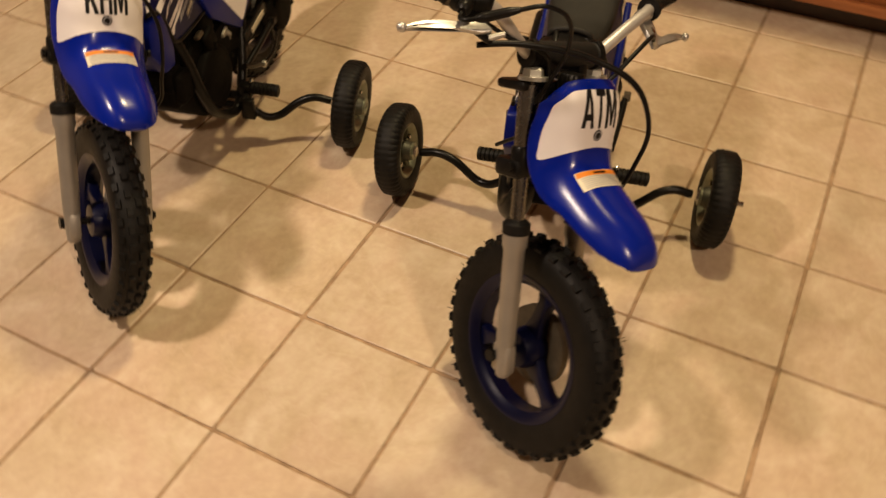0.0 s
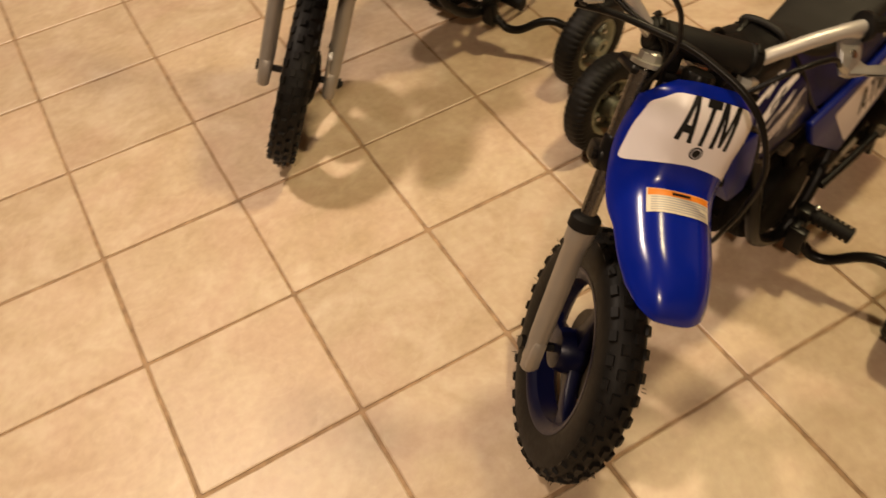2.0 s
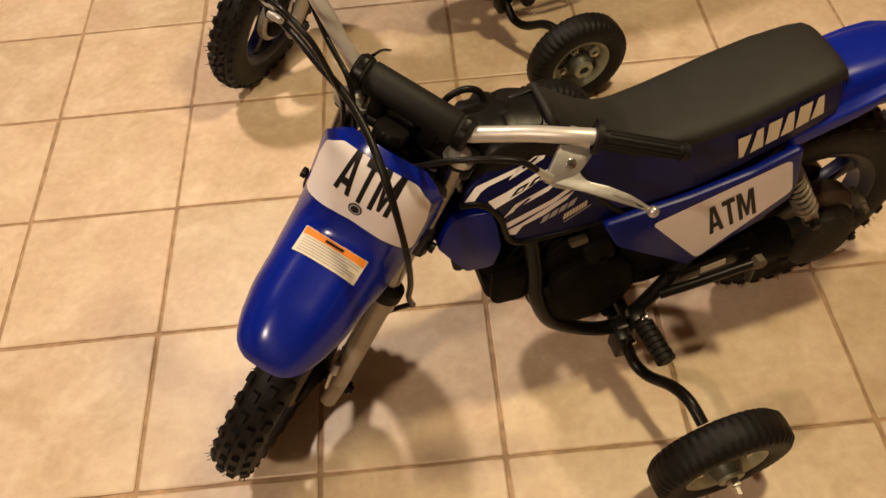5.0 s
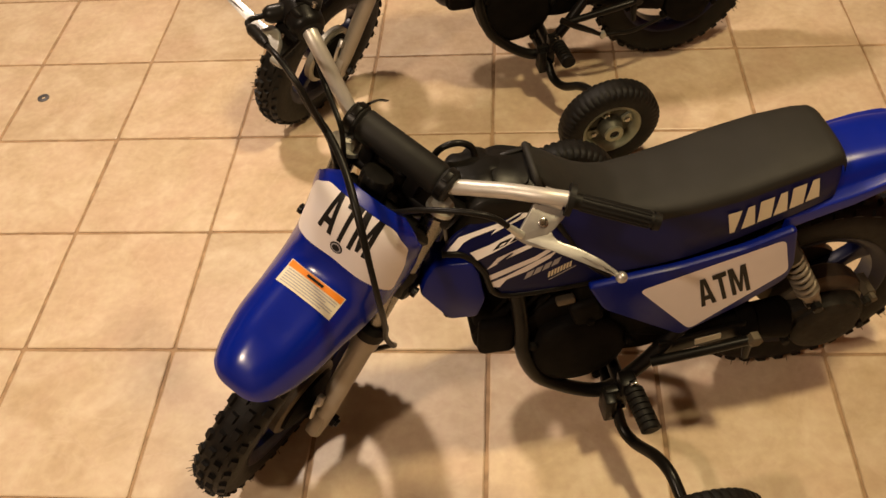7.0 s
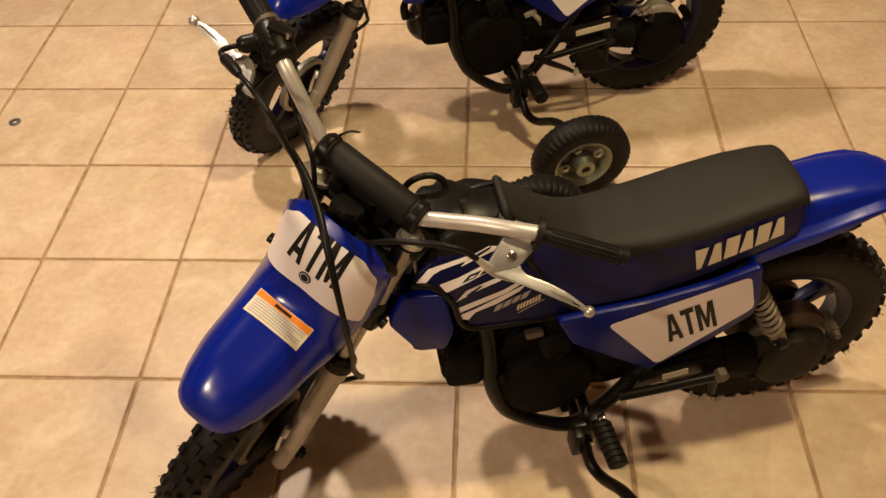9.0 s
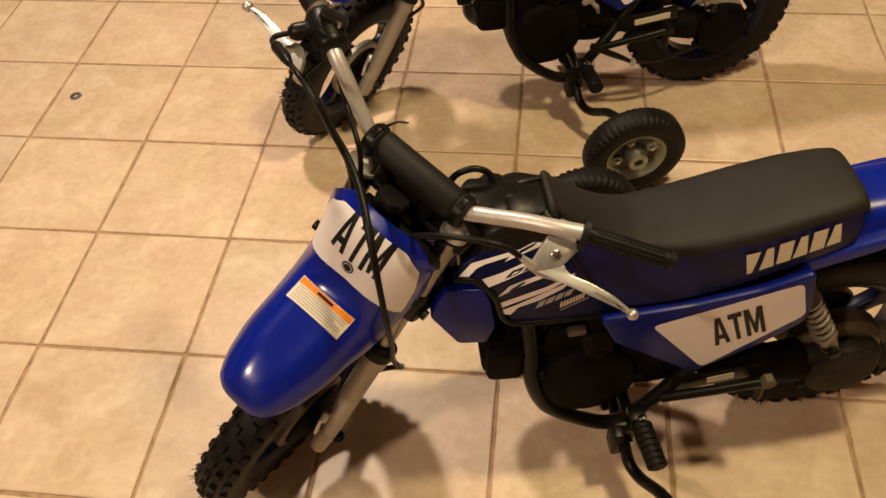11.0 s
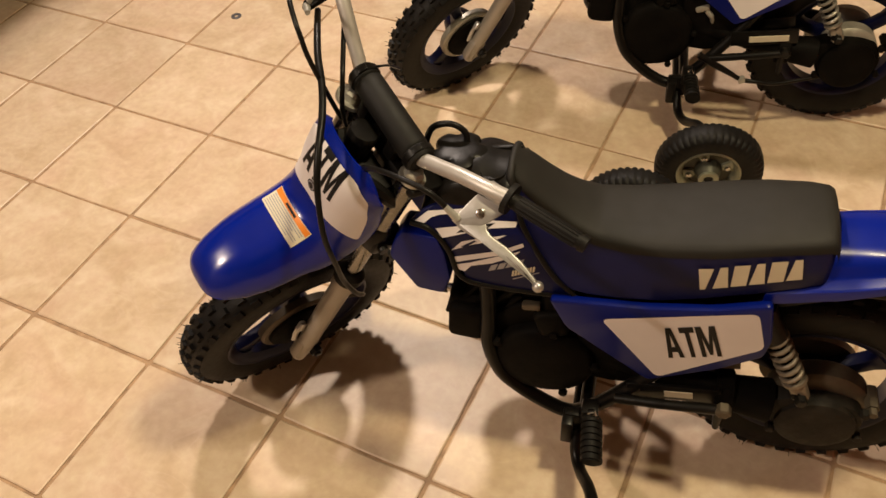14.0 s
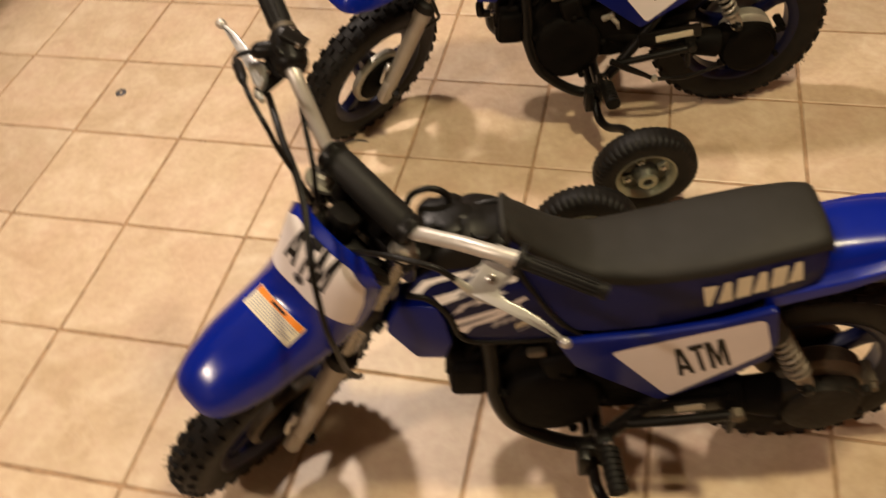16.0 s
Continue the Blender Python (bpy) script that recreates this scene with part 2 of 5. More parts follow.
def smooth_path(points, n=6):
    """Catmull-Rom through the points."""
    p = [Vector(q) for q in points]
    if len(p) < 3:
        return p
    p = [2 * p[0] - p[1], *p, 2 * p[-1] - p[-2]]
    out = []
    for a, b, c, d in zip(p, p[1:], p[2:], p[3:]):
        for k in range(n):
            t = k / n
            out.append(0.5 * ((2 * b) + (c - a) * t + (2 * a - 5 * b + 4 * c - d) * t * t + (3 * b - a - 3 * c + d) * t**3))
    return [*out, p[-2]]


def tube(points, radius, segs=12, n=6, bm=None, squash=1.0, m=None):
    """A round rod along a smoothed path; radius may be a list of (share of the length, radius)."""
    bm = bm or bmesh.new()
    path = smooth_path(points, n) if n else [Vector(q) for q in points]
    if m is not None:
        path = [m @ q for q in path]
    lens = [0.0]
    for a, b in zip(path, path[1:]):
        lens.append(lens[-1] + (b - a).length)
    tan = [(path[min(i + 1, len(path) - 1)] - path[max(i - 1, 0)]).normalized() for i in range(len(path))]
    up = tan[0].orthogonal().normalized()
    rings = []
    for i, q in enumerate(path):
        up = (up - tan[i] * up.dot(tan[i])).normalized()
        side = tan[i].cross(up)
        s = lens[i] / lens[-1]
        r = radius if not isinstance(radius, (list, tuple)) else float(np.interp(s, [a for a, _ in radius], [b for _, b in radius]))
        rings.append([bm.verts.new(q + r * (math.cos(2 * math.pi * k / segs) * up + squash * math.sin(2 * math.pi * k / segs) * side)) for k in range(segs)])
    for a, b in zip(rings, rings[1:]):
        for k in range(segs):
            bm.faces.new((a[k], a[(k + 1) % segs], b[(k + 1) % segs], b[k]))
    bm.faces.new(rings[0][::-1])
    bm.faces.new(rings[-1])
    return bm


def lathe(profile, segs=32, axis="y", center=(0, 0, 0), m=None, bm=None, closed=False):
    """Turn (height along the axis, radius) points round the axis."""
    bm = bm or bmesh.new()
    c = Vector(center)
    rings = []
    for h, r in profile:
        ring = []
        for k in range(segs):
            a = 2 * math.pi * k / segs
            u, v = r * math.cos(a), r * math.sin(a)
            q = {"y": Vector((u, h, v)), "z": Vector((u, v, h)), "x": Vector((h, u, v))}[axis] + c
            ring.append(bm.verts.new(m @ q if m is not None else q))
        rings.append(ring)
    pairs = list(zip(rings, rings[1:])) + ([(rings[-1], rings[0])] if closed else [])
    for a, b in pairs:
        for k in range(segs):
            bm.faces.new((a[k], a[(k + 1) % segs], b[(k + 1) % segs], b[k]))
    if not closed:
        bm.faces.new(rings[0][::-1])
        bm.faces.new(rings[-1])
    return bm


def lobed(profile, at, lobes, depth, m=None):
    """A turned knob on the z axis with rounded lobes round its rim."""
    bm = lathe(profile, 60, "z")
    full = max(r for _, r in profile)
    for v in bm.verts:
        r = math.hypot(v.co.x, v.co.y)
        k = 1 - depth * (0.5 + 0.5 * math.cos(lobes * math.atan2(v.co.y, v.co.x))) ** 3 * min(1.0, (r / full) ** 3)
        v.co = Vector((v.co.x * k + at[0], v.co.y * k + at[1], v.co.z))
        if m is not None:
            v.co = m @ v.co
    return bm


def block(size, m, bevel=0.004, segs=2, bm=None):
    """A bevelled box at the pose m."""
    out = bmesh.new()
    bmesh.ops.create_cube(out, size=1.0)
    bmesh.ops.scale(out, vec=size, verts=out.verts)
    if bevel:
        bmesh.ops.bevel(out, geom=list(out.edges), offset=bevel, segments=segs, profile=0.5, affect="EDGES")
    bmesh.ops.transform(out, matrix=m, verts=out.verts)
    if bm is None:
        return out
    me = bpy.data.meshes.new("join")
    out.to_mesh(me)
    out.free()
    bm.from_mesh(me)
    bpy.data.meshes.remove(me)
    return bm


def rounded(outline, r, n=4):
    """Round the corners of a 2D outline."""
    out = []
    k = len(outline)
    for i in range(k):
        a, b, c = (Vector(outline[j % k]).to_2d() for j in (i - 1, i, i + 1))
        d1, d2 = min(r, (a - b).length * 0.45), min(r, (c - b).length * 0.45)
        p, q = b + (a - b).normalized() * d1, b + (c - b).normalized() * d2
        for j in range(n + 1):
            t = j / n
            out.append(tuple((1 - t) ** 2 * p + 2 * t * (1 - t) * b + t * t * q))
    return out


def slab(outline, y0, y1, bevel=0.003, fn=None, cuts=0):
    """An outline in x and z, extruded from y0 to y1 with bevelled rims; fn maps its points."""
    bm = bmesh.new()
    face = bm.faces.new([bm.verts.new((x, y0, z)) for x, z in outline])
    ext = bmesh.ops.extrude_face_region(bm, geom=[face])
    moved = [v for v in ext["geom"] if isinstance(v, bmesh.types.BMVert)]
    bmesh.ops.translate(bm, vec=(0, y1 - y0, 0), verts=moved)
    if bevel:
        rims = [e for e in bm.edges if abs(e.verts[0].co.y - e.verts[1].co.y) < 1e-6]
        bmesh.ops.bevel(bm, geom=rims, offset=bevel, segments=2, profile=0.5, affect="EDGES")
    if cuts:
        bmesh.ops.triangulate(bm, faces=[f for f in bm.faces if len(f.verts) > 4])
        bmesh.ops.subdivide_edges(bm, edges=list(bm.edges), cuts=cuts, use_grid_fill=True)
    if fn:
        for v in bm.verts:
            v.co = fn(v.co)
    return bm


def film(outline, fn, cuts=3, lift=0.0006):
    """A thin printed film: an outline in two coordinates laid on a surface fn(a, b, height)."""
    bm = bmesh.new()
    bm.faces.new([bm.verts.new((a, b, 0)) for a, b in outline])
    bmesh.ops.triangulate(bm, faces=list(bm.faces))
    if cuts:
        bmesh.ops.subdivide_edges(bm, edges=list(bm.edges), cuts=cuts, use_grid_fill=True)
    for v in bm.verts:
        v.co = fn(v.co.x, v.co.y, lift)
    return bm


def write(text, width, height, fn, parent, cuts):
    """Heavy condensed capitals, centred, width x height, one part a letter, laid on a surface fn(a, b, height)."""
    shapes = {
        "A": [[(0, 0), (0.33, 1), (0.5, 1), (0.5, 0.80), (0.385, 0.37), (0.5, 0.37), (0.5, 0.20), (0.335, 0.20), (0.28, 0)], [(1, 0), (0.67, 1), (0.5, 1), (0.5, 0.80), (0.615, 0.37), (0.5, 0.37), (0.5, 0.20), (0.665, 0.20), (0.72, 0)]],
        "T": [[(0, 1), (1, 1), (1, 0.82), (0.65, 0.82), (0.65, 0), (0.35, 0), (0.35, 0.82), (0, 0.82)]],
        "M": [[(0, 0), (0, 1), (0.30, 1), (0.5, 0.40), (0.70, 1), (1, 1), (1, 0), (0.77, 0), (0.77, 0.66), (0.58, 0.06), (0.42, 0.06), (0.23, 0.66), (0.23, 0)]],
        "K": [[(0, 0), (0, 1), (0.28, 1), (0.28, 0.60), (0.66, 1), (0.99, 1), (0.55, 0.55), (1, 0), (0.67, 0), (0.37, 0.39), (0.28, 0.30), (0.28, 0)]],
        "H": [[(0, 0), (0, 1), (0.29, 1), (0.29, 0.60), (0.71, 0.60), (0.71, 1), (1, 1), (1, 0), (0.71, 0), (0.71, 0.41), (0.29, 0.41), (0.29, 0)]],
    }
    wide = {"A": 1.0, "T": 0.86, "M": 1.16, "K": 1.0, "H": 0.95}
    gap = 0.10
    total = sum(wide[c] for c in text) + gap * (len(text) - 1)
    x = 0.0
    for c in text:
        bm = bmesh.new()
        for outline in shapes[c]:
            bm.faces.new([bm.verts.new((((x + u * wide[c]) / total - 0.5) * width, (v - 0.5) * height, 0)) for u, v in outline])
        bmesh.ops.triangulate(bm, faces=list(bm.faces))
        if cuts:
            bmesh.ops.subdivide_edges(bm, edges=list(bm.edges), cuts=cuts, use_grid_fill=True)
        for v in bm.verts:
            v.co = fn(v.co.x, v.co.y, 0.0015)
        part("letter_" + c.lower(), bm, INK, parent, "heavy black capital letter " + c)
        x += wide[c] + gap


def moved(bm, m):
    bmesh.ops.transform(bm, matrix=m, verts=bm.verts)
    return bm


# ---------------------------------------------------------------- the small motorcycles
RAKE = radians(28)
AXLE_R = 0.175


def steering(turn):
    """Steering axes: x ahead, y to the rider's left, z up along the fork, origin on the steering axis beside the axle."""
    d = radians(turn)
    f0, y, a = Vector((math.cos(RAKE), 0, math.sin(RAKE))), Vector((0, 1, 0)), Vector((-math.sin(RAKE), 0, math.cos(RAKE)))
    f, l = math.cos(d) * f0 + math.sin(d) * y, math.cos(d) * y - math.sin(d) * f0
    m = Matrix((f, l, a)).transposed().to_4x4()
    m.translation = (0.815, -0.001, 0.170)
    return m


KNOBS = {}


def knob_mesh(length, width, height):
    """One tread block, shared by all of its size."""
    key = (length, width, height)
    if key not in KNOBS:
        bm = bmesh.new()
        v = [bm.verts.new(UNIT * Vector((sx * length / 2 * (0.76 if sz > 0 else 1), sy * width / 2 * (0.76 if sz > 0 else 1), sz * height / 2))) for sx in (-1, 1) for sy in (-1, 1) for sz in (-1, 1)]
        for face in ((1, 3, 7, 5), (0, 1, 5, 4), (2, 6, 7, 3), (0, 2, 3, 1), (4, 5, 7, 6)):
            bm.faces.new([v[i] for i in face])
        bmesh.ops.recalc_face_normals(bm, faces=bm.faces)
        me = bpy.data.meshes.new("knob")
        bm.to_mesh(me)
        bm.free()
        me.materials.append(RUBBER)
        KNOBS[key] = me
    return KNOBS[key]


def knobbly_tyre(parent, m, name):
    """A knobbly tyre, its axle along y, with every tread block a piece of its own."""
    prof = [(-0.019, 0.112), (-0.0235, 0.118), (-0.0265, 0.132), (-0.0270, 0.145), (-0.0252, 0.158), (-0.0185, 0.1663), (-0.008, 0.1696), (0, 0.1702)]
    prof = prof + [(-h, r) for h, r in prof[-2::-1]]
    tyre = part(name, lathe(prof, 64, "y", m=m, closed=True), RUBBER, parent, "knobbly black rubber tyre")
    count = 36
    for k in range(count):
        for h, tilt, length, width, lag in ((-0.0072, -6, 0.0155, 0.0110, 0.0), (0.0072, 6, 0.0155, 0.0110, 0.5), (-0.0205, -38, 0.0160, 0.0115, 0.5), (0.0205, 38, 0.0160, 0.0115, 0.0)):
            r = 0.1697 if abs(h) < 0.015 else 0.1622
            q = m @ pose(0, 0, 0, 0, 360 * (k + lag) / count) @ pose(0, h, r, -tilt)
            q.translation *= UNIT
            ob = new("knob", knob_mesh(length, width, 0.0105))
            ob.matrix_basis = q
            ob.parent = tyre
    nibs, rnd = bmesh.new(), random.Random(11)
    for k in range(90):
        a, h = rnd.uniform(0, 2 * math.pi), rnd.choice((-0.0245, 0.0245, -0.0190, 0.0190, 0.0))
        way = Vector((math.cos(a), rnd.uniform(-0.5, 0.5) + h * 30, math.sin(a))).normalized()
        r = 0.1740 if h == 0 else 0.1660
        foot = Vector((r * math.cos(a), h, r * math.sin(a)))
        tube([foot, foot + way * rnd.uniform(0.004, 0.008)], [(0, 0.0006), (1, 0.0004)], 4, 0, bm=nibs, m=m)
    tagged(part("rubber_nibs", nibs, RUBBER, tyre, "fine moulding hairs on the tread"), "fine moulding hairs on the tread", kind="stuff")
    return tyre


def spoke_wheel(parent, m, turn, drum_side, name, label, clean):
    """A cast wheel with three broad spokes, hub, brake drum and tyre."""
    knobbly_tyre(parent, m, name.replace("wheel", "tyre"))
    m = m @ Matrix.Scale(0.905, 4)
    wheel = part(name, lathe([(-0.026, 0.129), (-0.026, 0.124), (-0.019, 0.115), (-0.015, 0.110), (0.015, 0.110), (0.019, 0.115), (0.026, 0.124), (0.026, 0.129), (0.016, 0.122), (-0.016, 0.122)], 56, "y", m=m, closed=True), BLUE_RIM, parent, label)
    for k in range(3):
        a = turn + 120 * k
        outline = [(0.030, -0.019), (0.060, -0.0118), (0.090, -0.0122), (0.108, -0.019), (0.1135, -0.024), (0.1145, 0), (0.1135, 0.024), (0.108, 0.019), (0.090, 0.0122), (0.060, 0.0118), (0.030, 0.019)]
        part("spoke", slab(outline, -0.011, 0.011, 0.004, lambda v: (m @ pose(0, 0, 0, 0, a)) @ v), BLUE_RIM, wheel)
    part("hub", lathe([(-0.034, 0.020), (-0.032, 0.030), (-0.018, 0.035), (0.018, 0.035), (0.032, 0.030), (0.034, 0.020)], 28, "y", m=m), BLUE_RIM, wheel)
    s = drum_side
    part("brake_drum", lathe([(s * 0.012, 0.068), (s * 0.025, 0.069), (s * 0.029, 0.065), (s * 0.029, 0.058), (s * 0.024, 0.057)], 40, "y", m=m), CLEAN_CASTING if clean else CASTING, wheel, "cast brake drum rim")
    part("brake_plate", lathe([(s * 0.020, 0.059), (s * 0.034, 0.056), (s * 0.040, 0.043), (s * 0.043, 0.020), (s * 0.046, 0.013)], 36, "y", m=m), ENGINE, wheel, "black brake back plate")
    return wheel


def front_surface():
    """The front fender and number plate: a function of the way s down the middle line and the side offset."""
    mid = smooth_path([(0.085, 0, 0.4002), (0.0962, 0, 0.3763), (0.1007, 0, 0.3442), (0.0995, 0, 0.319), (0.1026, 0, 0.3011), (0.1104, 0, 0.2845), (0.1339, 0, 0.2674), (0.1604, 0, 0.2507), (0.1867, 0, 0.2344), (0.2079, 0, 0.214), (0.2179, 0, 0.1947), (0.2184, 0, 0.1803), (0.2138, 0, 0.1764)], 8)
    run = np.r_[0, np.cumsum([(b - a).length for a, b in zip(mid, mid[1:])])]
    xs, zs = np.array([p.x for p in mid]), np.array([p.z for p in mid])
    # way along, half width, drop of the sides
    keys = np.array([(0.0, 0.0380, 0.0120), (0.008, 0.0600, 0.0260), (0.0301, 0.0705, 0.0400), (0.0601, 0.0718, 0.0465), (0.0902, 0.0722, 0.0520), (0.1072, 0.0698, 0.0545), (0.1252, 0.0655, 0.0500), (0.1553, 0.0603, 0.0405), (0.1853, 0.0580, 0.0379), (0.2134, 0.0538, 0.0365), (0.2404, 0.0490, 0.0315), (0.2615, 0.0432, 0.0227), (0.2755, 0.0376, 0.0140), (0.2855, 0.0320, 0.0078)])
    way = np.linspace(-0.03, 0.32, 701)
    bell = np.exp(-0.5 * (np.arange(-20, 21) / 8.0) ** 2)
    bell /= bell.sum()
    wide, drop = (np.convolve(np.pad(np.interp(way, keys[:, 0], keys[:, k]), 20, mode="edge"), bell, mode="valid") for k in (1, 2))

    def at(s, l, lift=0.0):
        x, z = np.interp(s, run, xs), np.interp(s, run, zs)
        e = 0.004
        t = Vector((np.interp(s + e, run, xs) - np.interp(s - e, run, xs), 0, np.interp(s + e, run, zs) - np.interp(s - e, run, zs)))
        t = t.normalized() if t.length > 1e-9 else Vector((0, 0, -1))
        n = Vector((-t.z, 0, t.x))
        w, d = np.interp(s, way, wide), np.interp(s, way, drop)
        u = min(abs(l) / w, 1.15)
        return Vector((x, l, z)) + n * (lift - d * u**3.2)

    def half(s):
        return float(np.interp(s, way, wide))

    return at, half, float(run[-1])


FRONT_AT, FRONT_HALF, FRONT_RUN = front_surface()


def front_fender_mesh(m):
    """A moulded shell with real thickness."""
    bm = bmesh.new()
    rows, cols, layers = 64, 28, []
    for lift in (0.0, -0.0032):
        grid = []
        for i in range(rows + 1):
            s = FRONT_RUN * (i / rows) ** 1.35
            w = FRONT_HALF(s)
            grid.append([bm.verts.new(m @ FRONT_AT(s, w * (2 * j / cols - 1), lift)) for j in range(cols + 1)])
        for a, b in zip(grid, grid[1:]):
            for j in range(cols):
                bm.faces.new((a[j], a[j + 1], b[j + 1], b[j]) if lift == 0 else (a[j], b[j], b[j + 1], a[j + 1]))
        rim = [*grid[0], *(r[-1] for r in grid[1:]), *grid[-1][-2::-1], *(r[0] for r in grid[-2:0:-1])]
        layers.append(rim)
    a, b = layers
    for k in range(len(a)):
        n = (k + 1) % len(a)
        bm.faces.new((a[k], b[k], b[n], a[n]))
    return bm


def training_wheel(bike, s, at_x, at_y, bolted=True):
    """A stabiliser on one side (s is 1 on the rider's left): bent tube, clamp and a small tyred wheel."""
    run, e = at_y - 0.046, at_x - 0.392
    arm = part("stabiliser_arm", tube([(0.392, s * 0.070, 0.098), *((0.392 + u * e, s * (0.070 + v * (run - 0.070)), z) for u, v, z in ((0.03, 0.17, 0.092), (0.12, 0.31, 0.073), (0.35, 0.45, 0.073), (0.68, 0.65, 0.099), (0.88, 0.82, 0.107), (1.0, 1.0, 0.098)))], 0.0085, 12, 6), BLACK_METAL, bike, "bent black steel tube")
    part("clamp_plate", block((0.034, 0.012, 0.050), pose(0.392, s * 0.094, 0.108), 0.003), BLACK_METAL, arm)
    part("bracket", block((0.016, 0.03, 0.05), pose(0.404, s * 0.100, 0.105), 0.003), BLACK_METAL, arm)
    for dx, dz in ((0.012, 0.016), (0.012, -0.016), (-0.01, -0.016)):
        part("bolt", lathe([(0, 0.0055), (s * 0.005, 0.0055), (s * 0.006, 0.004)], 6, "y", (0.392 + dx, s * 0.101, 0.108 + dz)), CHROME, arm, "bright bolt head", sharp=20)
    ax = Vector((-0.002, s * 0.08, -0.006)).normalized()
    y = ax * s
    x = Vector((1, 0, 0))
    x = (x - y * x.dot(y)).normalized()
    m = Matrix((x, y, x.cross(y))).transposed().to_4x4()
    m = m @ Matrix.Scale(1.09, 4)
    m.translation = (at_x, s * at_y, 0.0955)
    prof = [(-0.017, 0.050), (-0.0205, 0.056), (-0.023, 0.068), (-0.0215, 0.079), (-0.015, 0.0855), (-0.006, 0.0875), (0.006, 0.0875), (0.015, 0.0855), (0.0215, 0.079), (0.023, 0.068), (0.0205, 0.056), (0.017, 0.050)]
    bm = lathe(prof, 144, "y", closed=True)
    for v in bm.verts:
        r = math.hypot(v.co.x, v.co.z)
        if r > 0.075:
            up = round(math.atan2(v.co.z, v.co.x) / (2 * math.pi) * 144) % 3 == 0
            k = 1 + (0.0 if abs(v.co.y) < 0.008 else (0.010 if not up else -0.032) * (1 if r > 0.08 else 0.6))
            v.co.x, v.co.z = v.co.x * k, v.co.z * k
    moved(bm, m)
    wheel = part("stabiliser_wheel", bm, RUBBER, bike, "small black rubber tyre on a zinc rim")
    rim = part("rim", lathe([(-0.018, 0.0525), (-0.0195, 0.050), (-0.018, 0.0465), (-0.009, 0.0415), (-0.003, 0.0385), (0.003, 0.0385), (0.009, 0.0415), (0.018, 0.0465), (0.0195, 0.050), (0.018, 0.0525)], 48, "y", m=m, closed=True), RIM_GREY, wheel, "zinc-coloured pressed rim")
    part("dish", lathe([(-0.003, 0.040), (-0.003, 0.012), (0.003, 0.012), (0.003, 0.040)], 32, "y", m=m, closed=True), RIM_SHADE, wheel, "inner face of the zinc rim, shade in its colour")
    for k in range(4):
        a = 20 + 90 * k
        turned = m @ pose(0, 0, 0, 0, a)
        lobe = part("lobe", slab(rounded([(0.022, -0.006), (0.032, -0.0085), (0.0415, -0.013), (0.0425, 0.0), (0.0415, 0.013), (0.032, 0.0085), (0.022, 0.006)], 0.003), -0.0085, 0.0085, 0.002, lambda v: turned @ v), RIM_GREY, wheel)
        for side in (-1, 1):
            part("rim_bolt", lathe([(side * 0.008, 0.0052), (side * 0.0125, 0.0052), (side * 0.0132, 0.0035)], 6, "y", (0.031, 0, 0), turned), CHROME, lobe, sharp=20)
    part("hub", lathe([(-0.026, 0.0150), (-0.022, 0.0175), (-0.008, 0.0215), (0.008, 0.0215), (0.022, 0.0175), (0.026, 0.0150)], 28, "y", m=m), RIM_SHADE, wheel, "zinc hub barrel, shade in its colour")
    for side in (-1, 1):
        part("bearing", lathe([(side * 0.0255, 0.0165), (side * 0.0290, 0.0165), (side * 0.0300, 0.0155), (side * 0.0300, 0.0085), (side * 0.0260, 0.0085)], 24, "y", m=m), RIM_GREY, wheel, "zinc bearing ring")
        part("axle_socket", lathe([(side * 0.0255, 0.0085), (side * 0.0272, 0.0080), (side * 0.0272, 0.0010)], 6, "y", m=m), BLACK_METAL, wheel, sharp=20)
    if bolted:
        part("axle_bolt", lathe([(-0.034, 0.010), (-0.030, 0.011), (-0.030, 0.0055), (0.031, 0.0055), (0.031, 0.0085), (0.038, 0.0085), (0.039, 0.0050), (0.048, 0.0045)], 6, "y", m=m if s > 0 else m @ pose(0, 0, 0, 0, 0, 180)), CHROME, wheel, "steel axle bolt and nut", sharp=20)


def foot_peg(bike, s, size=1.0):
    peg = part("foot_peg", tube([(0.372, s * 0.100, 0.137), (0.372 - 0.008 * size, s * (0.100 + 0.073 * size), 0.137 - 0.0075 * size)], 0.0122, 14, 0, squash=0.85), RUBBER, bike, "ribbed black rubber foot peg")
    a, b = Vector((0.372, s * 0.100, 0.137)), Vector((0.372 - 0.008 * size, s * (0.100 + 0.073 * size), 0.137 - 0.0075 * size))
    for k in range(7):
        c = a.lerp(b, 0.12 + 0.135 * k)
        d = (b - a).normalized() * 0.0032
        part("rib", tube([c - d, c + d], 0.0156, 16, 0, squash=0.88), RUBBER, peg)
    part("peg_mount", block((0.024, 0.026, 0.032), pose(0.376, s * 0.090, 0.133), 0.004), BLACK_METAL, peg)
    part("spring_clip", block((0.010, 0.008, 0.016), pose(0.372, s * 0.104, 0.151, 0, 20), 0.002), CHROME, peg, "bright steel clip")


